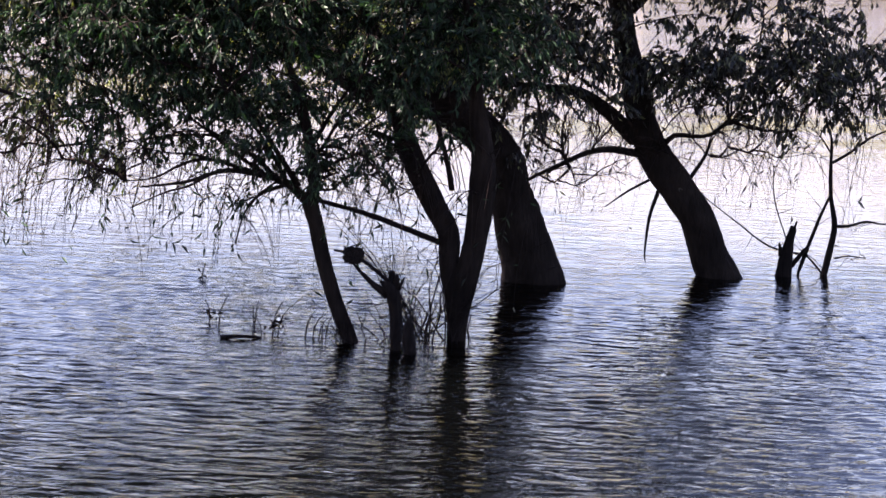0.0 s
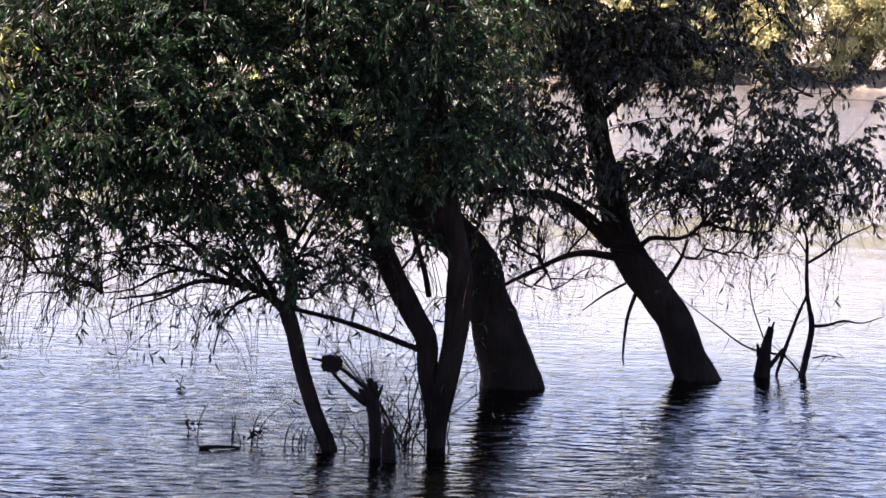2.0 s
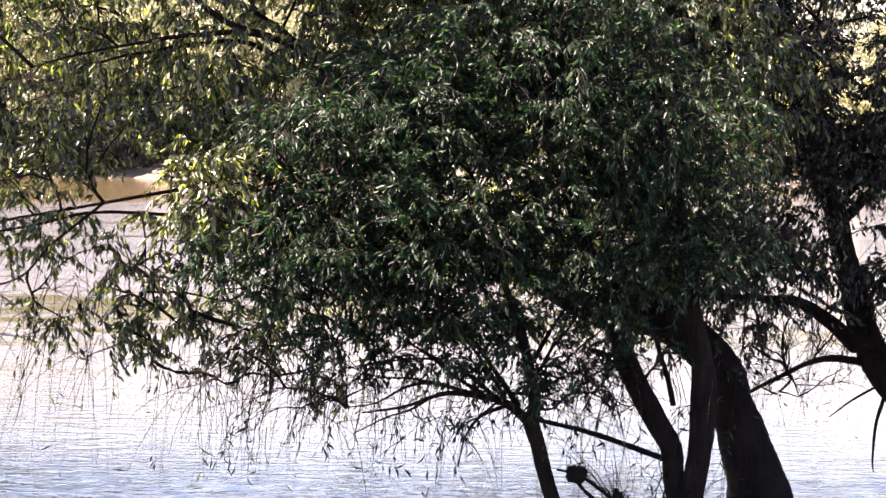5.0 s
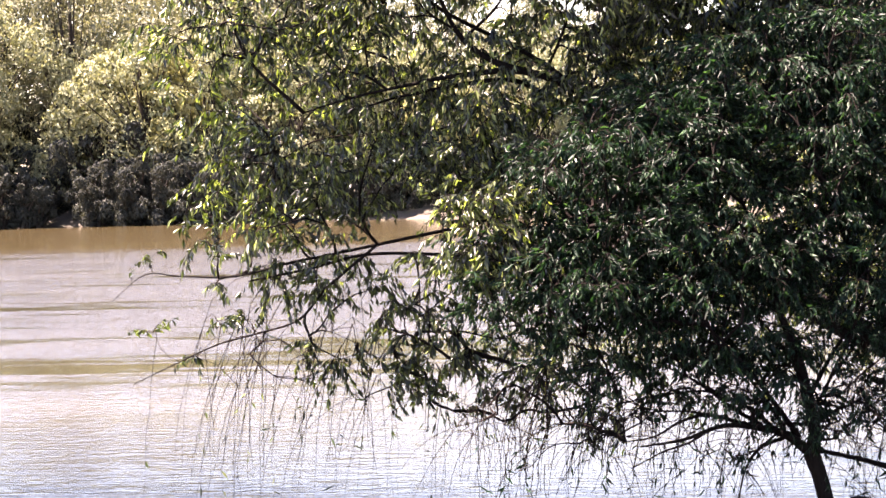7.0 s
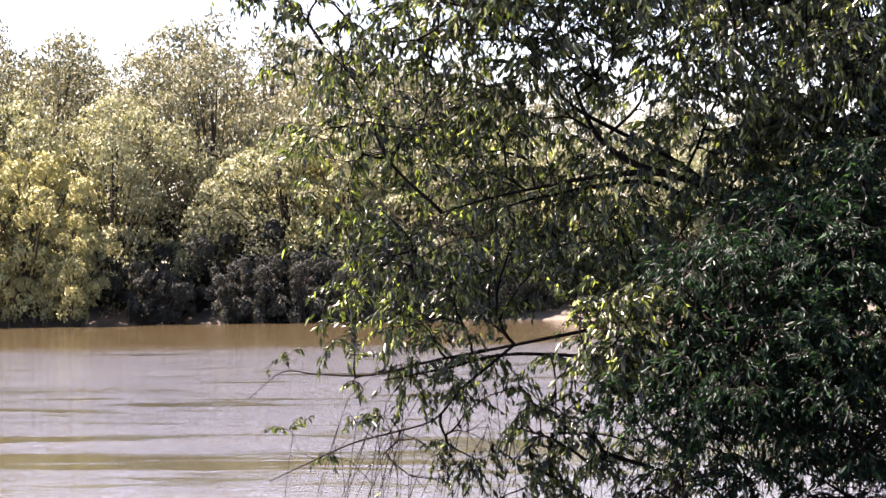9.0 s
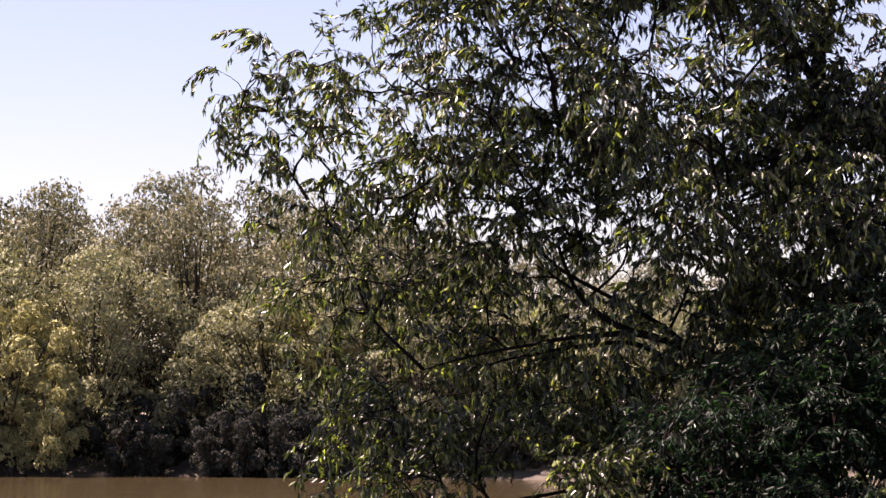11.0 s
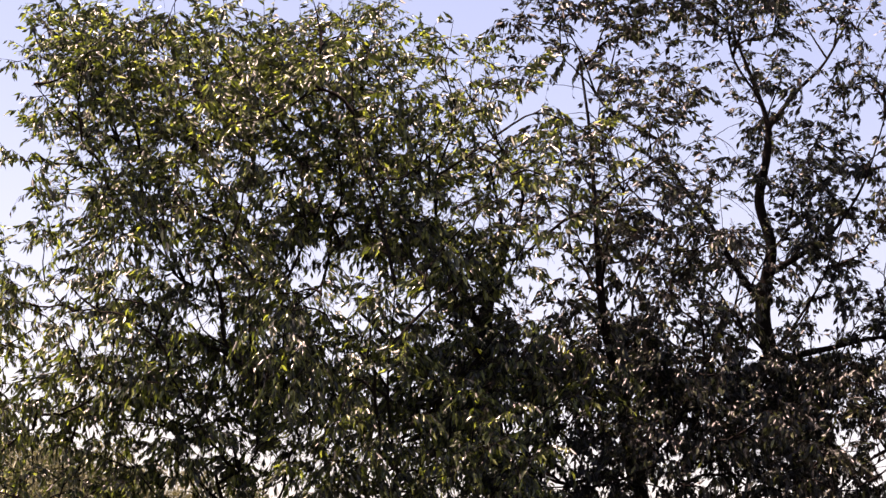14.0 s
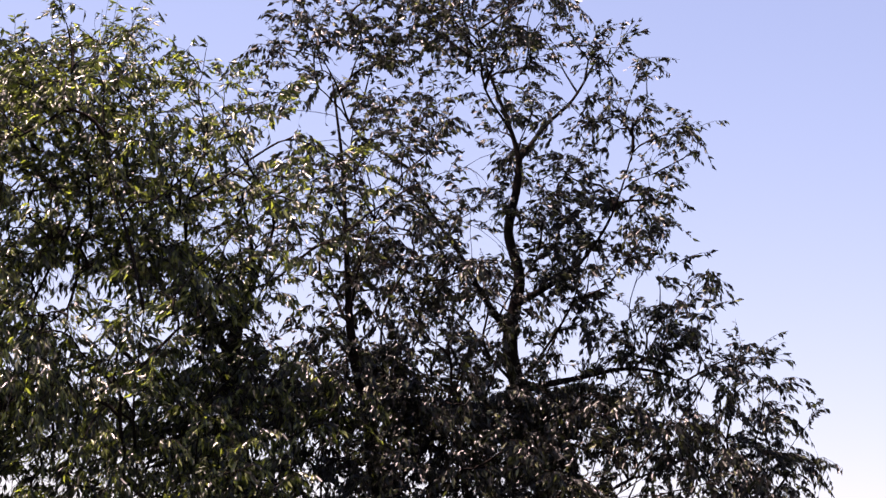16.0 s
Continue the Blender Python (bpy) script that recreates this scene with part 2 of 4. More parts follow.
    me.polygons.foreach_set("loop_start", np.concatenate([[0], np.cumsum(counts)[:-1]]).astype(np.int32))
    for m in mats:
        me.materials.append(m)
    if index is not None:
        me.polygons.foreach_set("material_index", np.asarray(index, np.int32))
    if smooth:
        me.polygons.foreach_set("use_smooth", np.ones(len(counts), bool))
    me.update(calc_edges=True)
    me.validate()
    return me


def part(name, me, parent, label="", kind=""):
    """A mesh as one part under a thing."""
    ob = new(name, me)
    ob.parent = parent
    return tagged(ob, label, kind=kind)


def thing(name, base, label, category, group="", kind=""):
    ob = new(name)
    ob.location = base
    ob.empty_display_size = 0.2
    return tagged(ob, label, category, group, kind)


def smooth_line(points, step):
    """Points (x, y, z, radius) resampled along a Catmull-Rom curve, about a step apart."""
    p = np.array(points, float)
    p = np.vstack([2 * p[0] - p[1], p, 2 * p[-1] - p[-2]])
    out = []
    for a, b, c, d in zip(p, p[1:], p[2:], p[3:]):
        n = max(2, int(np.linalg.norm(c[:3] - b[:3]) / step))
        for t in np.arange(n) / n:
            out.append(0.5 * (2 * b + (c - a) * t + (2 * a - 5 * b + 4 * c - d) * t * t + (3 * b - a - 3 * c + d) * t**3))
    out.append(p[-2])
    out = np.array(out)
    out[:, 3] = out[:, 3].clip(p[1:-1, 3].min())
    return out


def tube(line, sides, rough, rng, broken=False):
    """A tapered limb round a line of (x, y, z, radius), with knots, ridges and an uneven outline."""
    line = np.asarray(line)
    xyz, rad = line[:, :3], line[:, 3]
    way = np.gradient(xyz, axis=0)
    way /= np.linalg.norm(way, axis=1, keepdims=True) + 1e-9
    ref = np.where(np.abs(way[:, 1:2]) > 0.9, [[1.0, 0, 0]], [[0, 1.0, 0]])
    u = np.cross(way, ref)
    u /= np.linalg.norm(u, axis=1, keepdims=True)
    v = np.cross(way, u)
    a = np.arange(sides) * 2 * np.pi / sides
    ridge = 1 + rough * 0.5 * rng.standard_normal(sides)
    knots = 1 + rough * rng.standard_normal((len(line), sides))
    knots = (knots + np.roll(knots, 1, 0) + np.roll(knots, -1, 0)) / 3
    r = rad[:, None] * ridge * knots
    ring = xyz[:, None] + r[..., None] * (np.cos(a)[None, :, None] * u[:, None] + np.sin(a)[None, :, None] * v[:, None])
    if broken:
        ring[-1] += way[-1] * (rad[-1] * 2.2 * rng.random((sides, 1)))
    n = len(line)
    i, j = np.meshgrid(np.arange(n - 1), np.arange(sides), indexing="ij")
    quads = np.stack([i * sides + j, i * sides + (j + 1) % sides, (i + 1) * sides + (j + 1) % sides, (i + 1) * sides + j], -1).reshape(-1, 4)
    verts = np.vstack([ring.reshape(-1, 3), xyz[0], xyz[-1] + (0 if broken else 0.5) * way[-1] * rad[-1]])
    k = np.arange(sides)
    caps = np.vstack([np.stack([(k + 1) % sides, k, np.full(sides, n * sides)], -1),
                      np.stack([(n - 1) * sides + k, (n - 1) * sides + (k + 1) % sides, np.full(sides, n * sides + 1)], -1)])
    return verts, quads, caps


def tube_mesh(name, line, sides, rough, rng, mat, origin, broken=False):
    verts, quads, caps = tube(line, sides, rough, rng, broken)
    return mesh_of(name, verts - np.array(origin), [quads, caps], [mat], smooth=True)


def leaves(places, ways, size, width, rng, facing=None):
    """Folded lance-shaped leaves: each from its stalk along its way."""
    n = len(places)
    ways = ways / (np.linalg.norm(ways, axis=1, keepdims=True) + 1e-9)
    side = np.cross(ways, rng.standard_normal((n, 3)) if facing is None else facing)
    side /= np.linalg.norm(side, axis=1, keepdims=True) + 1e-9
    up = np.cross(side, ways)
    ln = size * (0.65 + 0.7 * rng.random((n, 1)))
    wd = ln * width * (0.8 + 0.4 * rng.random((n, 1)))
    mid = places + ways * ln * 0.42
    tip = places + ways * ln - up * ln * 0.12
    lift = up * wd * 0.28
    verts = np.stack([places, mid + side * wd * 0.5 + lift, tip, mid - side * wd * 0.5 + lift], 1).reshape(-1, 3)
    k = np.arange(n)[:, None] * 4
    return verts, np.vstack([k + [0, 1, 2], k + [0, 2, 3]])


def sticks(lines, sides=3):
    """Thin twigs: each line is an (n, 4) array."""
    vs, qs, base = [], [], 0
    for ln in lines:
        xyz, rad = ln[:, :3], ln[:, 3]
        a = np.arange(sides) * 2 * np.pi / sides
        way = xyz[-1] - xyz[0]
        way = way / (np.linalg.norm(way) + 1e-9)
        ref = np.array([0, 0, 1.0]) if abs(way[2]) < 0.8 else np.array([1.0, 0, 0])
        u = np.cross(way, ref)
        u /= np.linalg.norm(u) + 1e-9
        v = np.cross(way, u)
        ring = xyz[:, None] + rad[:, None, None] * (np.cos(a)[None, :, None] * u + np.sin(a)[None, :, None] * v)
        vs.append(ring.reshape(-1, 3))
        n = len(ln)
        i, j = np.meshgrid(np.arange(n - 1), np.arange(sides), indexing="ij")
        qs.append(base + np.stack([i * sides + j, i * sides + (j + 1) % sides, (i + 1) * sides + (j + 1) % sides, (i + 1) * sides + j], -1).reshape(-1, 4))
        base += n * sides
    return np.vstack(vs), np.vstack(qs)


def spray(rng, droop, reach, shoots, leaf, width, density, hang, rise):
    """A leafy spray that grows along +x: a few shoots with leaves that hang along them. Returns leaf and twig arrays."""
    lines, pl, wl = [], [], []
    for k in range(shoots):
        yaw = rng.normal(0, 1.0)
        ln = reach * (0.55 + 0.6 * rng.random())
        t = np.linspace(0, 1, 4)[:, None]
        way = np.array([math.cos(yaw), math.sin(yaw), rng.normal(rise, 0.35)])
        xyz = way * ln * (t - 0.35 * droop * t * t) + np.array([0, 0, -1.0]) * ln * droop * (t**2) * (0.8 + 0.5 * rng.random())
        xyz = xyz + rng.normal(0, 0.012, xyz.shape) * t
        lines.append(np.hstack([xyz, 0.0026 - 0.0017 * t]))
        n = max(3, int(ln / density))
        s = np.sort(rng.random(n)) * 0.95 + 0.05
        at = np.stack([np.interp(s, t[:, 0], xyz[:, c]) for c in range(3)], 1)
        along = np.stack([np.interp(s, t[:, 0], np.gradient(xyz[:, c], t[:, 0])) for c in range(3)], 1)
        along /= np.linalg.norm(along, axis=1, keepdims=True)
        out = rng.standard_normal((n, 3)) * np.array([1, 1, 0.6])
        pl.append(at)
        wl.append(along * 0.4 + out * 0.33 + np.array([0, 0, -hang]))
    lv, lf = leaves(np.vstack(pl), np.vstack(wl), leaf, width, rng)
    tv, tf = sticks(lines)
    return lv, lf, tv, tf


def turn_about(yaw, pitch):
    """Rotation matrices that send +x to the given yaw and pitch."""
    cy, sy, cp, sp = np.cos(yaw), np.sin(yaw), np.cos(pitch), np.sin(pitch)
    z = np.zeros_like(cy)
    return np.stack([np.stack([cy * cp, -sy, -cy * sp], -1), np.stack([sy * cp, cy, -sy * sp], -1), np.stack([sp, z, cp], -1)], -2)


def grow(skeleton, tips, rng):
    """Joins each tip to the nearest wood. Returns twig lines and, for each tip, the way its last twig points."""
    pts = [tuple(p) for p in skeleton[:, :3]]
    arr = np.zeros((len(pts) + 4 * len(tips), 3))
    arr[: len(pts)] = skeleton[:, :3]
    lead = np.zeros_like(arr)
    lead[: len(pts)] = np.gradient(skeleton[:, :3], axis=0)
    n = len(pts)
    start = np.array([np.linalg.norm(skeleton[:, :3] - p, axis=1).min() for p in tips])
    lines, ways = [None] * len(tips), np.zeros((len(tips), 3))
    parent = {}
    weight = np.zeros(len(tips))
    for k in np.argsort(start):
        p = tips[k]
        gapto = p - arr[:n]
        far = np.linalg.norm(gapto, axis=1)
        bend = 1 - (gapto * lead[:n]).sum(1) / (far * np.linalg.norm(lead[:n], axis=1) + 1e-6)
        d = far * (1 + 0.55 * bend) + 0.5 * np.maximum(0, arr[:n, 2] - p[2] + 0.15)
        j = int(d.argmin())
        a = arr[j]
        span = p - a
        ln = np.linalg.norm(span)
        t = np.linspace(0, 1, 5)[:, None]
        bow = np.array([0, 0, 1.0]) * ln * 0.16 + rng.normal(0, 0.07, 3) * ln
        on = lead[j] / (np.linalg.norm(lead[j]) + 1e-6) * ln * 0.35
        xyz = a + span * t + (bow * 0.6 + on) * (t * (1 - t) ** 2 * 2) + rng.normal(0, 0.012, (5, 3)) * ln * t * (1 - t) * 4
        lines[k] = xyz
        ways[k] = xyz[-1] - xyz[-2]
        parent[k] = None
        for q in range(1, 5):
            arr[n] = xyz[q]
            lead[n] = xyz[q] - xyz[q - 1]
            parent[("n", n)] = k
            n += 1
        owner = parent.get(("n", j))
        parent[k] = owner
        while owner is not None:
            weight[owner] += 1
            owner = parent.get(owner)
    made = []
    for k, xyz in enumerate(lines):
        r0 = min(0.022, 0.0032 + 0.0026 * math.sqrt(weight[k]))
        t = np.linspace(0, 1, 5)[:, None]
        made.append(np.hstack([xyz, r0 * (1 - 0.45 * t) + 0 * t]))
    return made, ways


def fill(blobs, rng, gap=0.0):
    """Points inside soft-edged masses (x, y, z, rx, ry, rz, count), thinned by a cloudy pattern."""
    out = []
    for x, y, z, rx, ry, rz, count in blobs:
        made = 0
        while made < count:
            v = rng.standard_normal(3)
            v *= rng.random() ** 0.42 / np.linalg.norm(v)
            p = np.array([x + v[0] * rx, y + v[1] * ry, z + v[2] * rz])
            if noise.noise(Vector(p * 1.7)) + 0.6 * noise.noise(Vector(p * 4.1)) < gap - 0.25 * rng.random():
                if rng.random() < 0.85:
                    continue
            out.append(p)
            made += 1
    return np.array(out)


def boughs(wood, blobs, rng):
    """Long thin branches that rise from the wood below into each leaf mass."""
    made = []
    for x, y, z, rx, ry, rz, count in blobs:
        if count < 14:
            continue
        for _ in range(1 + int(count) // 32):
            v = rng.standard_normal(3)
            v *= 0.85 * rng.random() ** 0.4 / np.linalg.norm(v)
            tip = np.array([x + v[0] * rx, y + v[1] * ry, z + abs(v[2]) * rz])
            flat = np.linalg.norm(wood[:, :2] - tip[:2], axis=1)
            cost = np.linalg.norm(wood[:, :3] - tip, axis=1) + 1.6 * np.maximum(0, wood[:, 2] - tip[2] + 0.3 + 0.5 * flat)
            start = wood[cost.argmin(), :3]
            span = tip - start
            ln = np.linalg.norm(span)
            if not 0.45 < ln < 3.2:
                continue
            side = rng.normal(0, 0.05, (2, 3)) * ln
            low = start + span * 0.35 + np.array([span[0], span[1], 0]) * 0.1 + side[0]
            high = start + span * 0.7 + np.array([span[0], span[1], 0]) * 0.05 + side[1]
            r = 0.005 + 0.0065 * ln
            line = smooth_line([(*start, r), (*low, r * 0.75), (*high, r * 0.5), (*tip, 0.0035)], 0.08)
            made.append(line)
            wood = np.vstack([wood, line])
    return made, wood


def willow(base, label, limbs, blobs, hanging, seed, leaf_mat, gap=-0.1, apart=150, reach=0.26, shoots=5, bare=(), leaf=(0.06, 0.25, 0.018), thick=1.0, hang=1.0):
    """A willow standing in the water: trunks and limbs along their lines, twigs grown to the leaf masses, leafy sprays."""
    rng = np.random.default_rng(seed)
    tree = thing("willow_tree", base, label, "tree", "flooded willows")
    wood = []
    for name, points in limbs:
        line = smooth_line(points, 0.06)
        if points[0][2] < 0.2 and name in ("trunk", "stem"):
            foot = line[0].copy()
            foot[2] -= 0.5
            foot[3] *= 1.15
            line = np.vstack([foot, line])
        sides = 14 if line[0, 3] > 0.07 else 9 if line[0, 3] > 0.02 else 6
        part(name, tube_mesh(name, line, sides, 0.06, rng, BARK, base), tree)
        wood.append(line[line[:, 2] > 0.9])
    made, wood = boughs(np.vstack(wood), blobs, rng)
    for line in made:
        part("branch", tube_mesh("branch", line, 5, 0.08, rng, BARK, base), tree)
    tips = fill([(*b[:6], int(b[6] * thick)) for b in blobs], rng, gap)
    leafy = len(tips)
    if bare:
        tips = np.vstack([tips, fill(bare, rng, gap)])
    lines, ways = grow(wood, tips, rng)
    # leafless shoots at the ragged lower edge of the crown
    for k in range(leafy, len(tips)):
        for _ in range(3):
            t = np.linspace(0, 1, 5)[:, None]
            ln = rng.uniform(0.15, 0.45)
            out = np.array([ways[k, 0], ways[k, 1], 0]) / (np.linalg.norm(ways[k]) + 1e-9) + rng.normal(0, 0.6, 3)
            xyz = tips[k] + out * ln * (t - 0.3 * t * t) + np.array([0, 0, -0.55]) * ln * t * t
            lines.append(np.hstack([xyz, 0.0028 - 0.0016 * t]))
    tips, ways = tips[:leafy], ways[:leafy]
    withes = []
    # long bare withes that hang towards the water
    for x0, x1, y0, y1, z0, z1, low, count in hanging:
        for _ in range(count):
            p = np.array([rng.uniform(x0, x1), rng.uniform(y0, y1), rng.uniform(z0, z1)])
            ln = (p[2] - low) * (0.55 + 0.5 * rng.random())
            t = np.linspace(0, 1, 8)[:, None]
            drift = np.array([rng.normal(-0.38, 0.3), rng.normal(0, 0.15), 0])
            xyz = p + drift * (t - 0.45 * t * t) * ln * rng.uniform(0.4, 1.3) + np.array([0, 0, -1.0]) * ln * t + rng.normal(0, 0.012, (8, 3)) * t
            j = np.linalg.norm(wood[:, :3] - p, axis=1).argmin()
            if np.linalg.norm(tips - p, axis=1).min() < 0.6:
                near = tips[np.linalg.norm(tips - p, axis=1).argmin()]
                xyz = np.vstack([near, (near + p) / 2 + [0, 0, 0.05], xyz])
            tt = np.linspace(0, 1, len(xyz))[:, None]
            withes.append(np.hstack([xyz, 0.0042 - 0.0028 * tt]))
    tv, tf = sticks(lines, 4)
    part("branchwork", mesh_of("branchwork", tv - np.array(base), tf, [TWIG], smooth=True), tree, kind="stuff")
    if withes:
        hv, hf = sticks(withes, 3)
        pl, wl = [], []
        for h in withes:
            for _ in range(rng.integers(0, 6)):
                q = rng.uniform(0.25, 1.0) * (len(h) - 1)
                i = min(int(q), len(h) - 2)
                pl.append(h[i, :3] + (h[i + 1, :3] - h[i, :3]) * (q - i))
                wl.append(rng.normal(0, 0.5, 3) + [0, 0, -0.6])
        lv, lf = leaves(np.array(pl), np.array(wl), 0.075, 0.2, rng)
        me = mesh_of("withe_curtain", np.vstack([hv, lv]) - np.array(base), [hf, lf + len(hv)], [TWIG, leaf_mat], np.r_[np.zeros(len(hf)), np.ones(len(lf))])
        part("withe_curtain", me, tree, "thin bare drooping shoots", "stuff")
    # leafy sprays
    kinds = [spray(rng, d, reach, shoots, *leaf, hang * (0.75 + 0.4 * d), 0.1) for d in (0.7, 0.55, 0.9, 0.6, 0.8, 0.4)]
    kinds += [spray(rng, d, reach, shoots, *leaf, hang * 0.6, 0.55) for d in (0.3, 0.45, 0.2, 0.5)]
    low, high = [0, 1, 2, 3, 4, 5], [6, 7, 8, 9]
    upright = np.clip((tips[:, 2] - 5.2) / 1.6, 0, 0.8)
    pick = np.where(rng.random(len(tips)) < upright, rng.choice(high, len(tips)), rng.choice(low, len(tips)))
    yaw = np.arctan2(ways[:, 1], ways[:, 0]) + rng.normal(0, 0.9, len(tips))
    pitch = np.clip(np.arcsin(np.clip(ways[:, 2] / (np.linalg.norm(ways, axis=1) + 1e-9), -1, 1)) * 0.6 + rng.normal(0, 0.3, len(tips)), -1, 1.1)
    rot = turn_about(yaw, pitch)
    size = 0.8 + 0.45 * rng.random(len(tips))
    near = np.zeros(len(tips), bool)
    near[np.argsort(tips[:, 1])[:apart]] = True
    V, Fl, Ft, n = [], [], [], 0
    for k, (lv, lf, sv, sf) in enumerate(kinds):
        for i in np.where((pick == k) & ~near)[0]:
            both = np.vstack([lv, sv]) @ rot[i].T * size[i] + tips[i]
            V.append(both)
            Fl.append(lf + n)
            Ft.append(sf + n + len(lv))
            n += len(both)
        data = mesh_of("leaf_spray", np.vstack([lv, sv]), [lf, sf + len(lv)], [leaf_mat, TWIG], np.r_[np.zeros(len(lf)), np.ones(len(sf))])
        for i in np.where((pick == k) & near)[0]:
            ob = part("leaf_spray", data, tree)
            ob.matrix_basis = Matrix.LocRotScale(Vector(tips[i] - np.array(base)), Matrix(rot[i].tolist()).to_quaternion(), Vector((size[i],) * 3))
    Fl, Ft = np.vstack(Fl), np.vstack(Ft)
    part("crown", mesh_of("crown", np.vstack(V) - np.array(base), [Fl, Ft], [leaf_mat, TWIG], np.r_[np.zeros(len(Fl)), np.ones(len(Ft))]), tree, kind="stuff")
    return tree


# ---- river and banks ----
def sheet(name, xs, ys, height, mat, label, category):
    """A ground or water sheet over a grid, with a height for each point."""
    gx, gy = np.meshgrid(xs, ys, indexing="ij")
    gz = height(gx, gy)
    n, m = gx.shape
    i, j = np.meshgrid(np.arange(n - 1), np.arange(m - 1), indexing="ij")
    quads = np.stack([i * m + j, (i + 1) * m + j, (i + 1) * m + j + 1, i * m + j + 1], -1).reshape(-1, 4)
    ob = new(name, mesh_of(name, np.stack([gx, gy, gz], -1).reshape(-1, 3), quads, [mat], smooth=True))
    return tagged(ob, label, category, kind="structure")


def shore(x):
    """How far off the far waterline lies."""
    return 130.5 + 1.2 * np.sin(x * 0.11) + 0.7 * np.sin(x * 0.37 + 1)


def wavelets(x, y):
    """Wind ripples a hand or two long on the near water, dying out beyond the willows."""
    rng = np.random.default_rng(5)
    z = 0 * x
    for _ in range(60):
        length = 0.062 * (3.0 ** (rng.random() ** 1.2))
        k = 2 * math.pi / length
        turn = rng.normal(0.1, 0.36)
        z = z + 0.0175 / k * np.sin(k * (math.sin(turn) * x + math.cos(turn) * y) + rng.random() * 6.28)
    gust = 1 + 0.3 * np.sin(0.9 * x + 0.7 * y) * np.sin(0.5 * x - 0.8 * y + 1)
    return z * gust * np.clip((20.5 - y) / 4.0, 0, 1) * np.clip((y - 5.5) / 1.5, 0, 1) * np.clip((5.6 - np.abs(x - 0.4)) / 0.8, 0, 1)


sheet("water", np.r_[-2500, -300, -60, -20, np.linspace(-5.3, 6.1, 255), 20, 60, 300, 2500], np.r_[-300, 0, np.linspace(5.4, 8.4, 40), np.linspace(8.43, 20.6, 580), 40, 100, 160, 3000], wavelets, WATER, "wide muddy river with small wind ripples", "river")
fx = np.r_[-2500, -800, -300, np.linspace(-140, 110, 180), 300, 800, 2500]
fy = np.r_[126, np.linspace(128, 140, 25), 160, 220, 500, 3000]
sheet("ground", fx, fy, lambda x, y: np.clip((y - shore(x)) * 0.35, -0.8, 1.1) + 0.25 * np.sin(x * 0.9) * np.cos(y * 0.7) * (y > shore(x) + 1), SOIL, "low muddy far bank under the trees", "bank")
bx = np.r_[-300, np.linspace(-30, 30, 40), 300]
by = np.r_[-300, -20, np.linspace(-8, 4, 20)]
sheet("near_bank", bx, by, lambda x, y: np.clip((2.5 - y) * 0.4, -0.7, 1.2) + 0.08 * np.sin(x * 1.3) * np.sin(y), SOIL, "low earth bank at the water", "bank")

# ---- flooded willows ----
def add_limb(limbs, kind, *line):
    """One stem or limb of a tree: points along it, each with its radius."""
    limbs.append((kind, list(line)))


def masses(crown, *blobs):
    """Leaf masses of a crown: centre, half sizes and number of sprays."""
    crown.extend(blobs)


LIMBS_TALL = []
add_limb(LIMBS_TALL, "trunk", (2.55, 19.1, -0.02, 0.185), (2.46, 19.1, 0.12, 0.156), (2.34, 19.1, 0.43, 0.146), (2.18, 19.1, 0.65, 0.142), (1.97, 19.1, 0.92, 0.138), (1.83, 19.09, 1.19, 0.119), (1.74, 19.09, 1.55, 0.105), (1.65, 19.08, 1.86, 0.096), (1.57, 19.07, 2.22, 0.087), (1.37, 19.06, 2.69, 0.082), (0.82, 19.06, 5.09, 0.073), (0.64, 19.05, 5.58, 0.064), (0.59, 19.04, 5.9, 0.06), (0.64, 19.04, 6.37, 0.046), (0.53, 19.03, 6.74, 0.039), (0.58, 19.02, 7.12, 0.033), (0.57, 19.01, 7.4, 0.023), (0.43, 19.01, 7.77, 0.016), (0.26, 19, 8.15, 0.009))
add_limb(LIMBS_TALL, "limb", (1.77, 19.1, 1.09, 0.069), (1.54, 18.92, 1.3, 0.059), (1.29, 18.75, 1.46, 0.045), (1.05, 18.58, 1.5, 0.031), (0.6, 18.4, 1.53, 0.02))
add_limb(LIMBS_TALL, "limb", (1.8, 19.1, 0.97, 0.032), (1.56, 18.92, 1.01, 0.027), (1.37, 18.74, 0.99, 0.022), (1.14, 18.56, 0.9, 0.018), (0.91, 18.38, 0.8, 0.013), (0.72, 18.2, 0.68, 0.007))
add_limb(LIMBS_TALL, "limb", (2.01, 19.1, 1.04, 0.025), (2.08, 19, 1.14, 0.021), (2.36, 18.9, 1.17, 0.014), (2.56, 18.8, 1.42, 0.007))
add_limb(LIMBS_TALL, "limb", (2.22, 19.1, 0.76, 0.018), (2.37, 19.25, 0.97, 0.014), (2.43, 19.4, 1.13, 0.009))
add_limb(LIMBS_TALL, "limb", (1.99, 19.1, 0.67, 0.018), (1.91, 18.9, 0.48, 0.014), (1.87, 18.7, 0.23, 0.009), (1.86, 18.5, 0.17, 0.004))
add_limb(LIMBS_TALL, "limb", (1.91, 19.1, 0.76, 0.011), (1.72, 18.9, 0.68, 0.009), (1.53, 18.7, 0.57, 0.004))
add_limb(LIMBS_TALL, "limb", (0.64, 19, 6.15, 0.032), (0.86, 18.9, 6.28, 0.023), (1.09, 18.8, 6.44, 0.016), (1.34, 18.7, 6.85, 0.009), (1.5, 18.6, 7.43, 0.005))
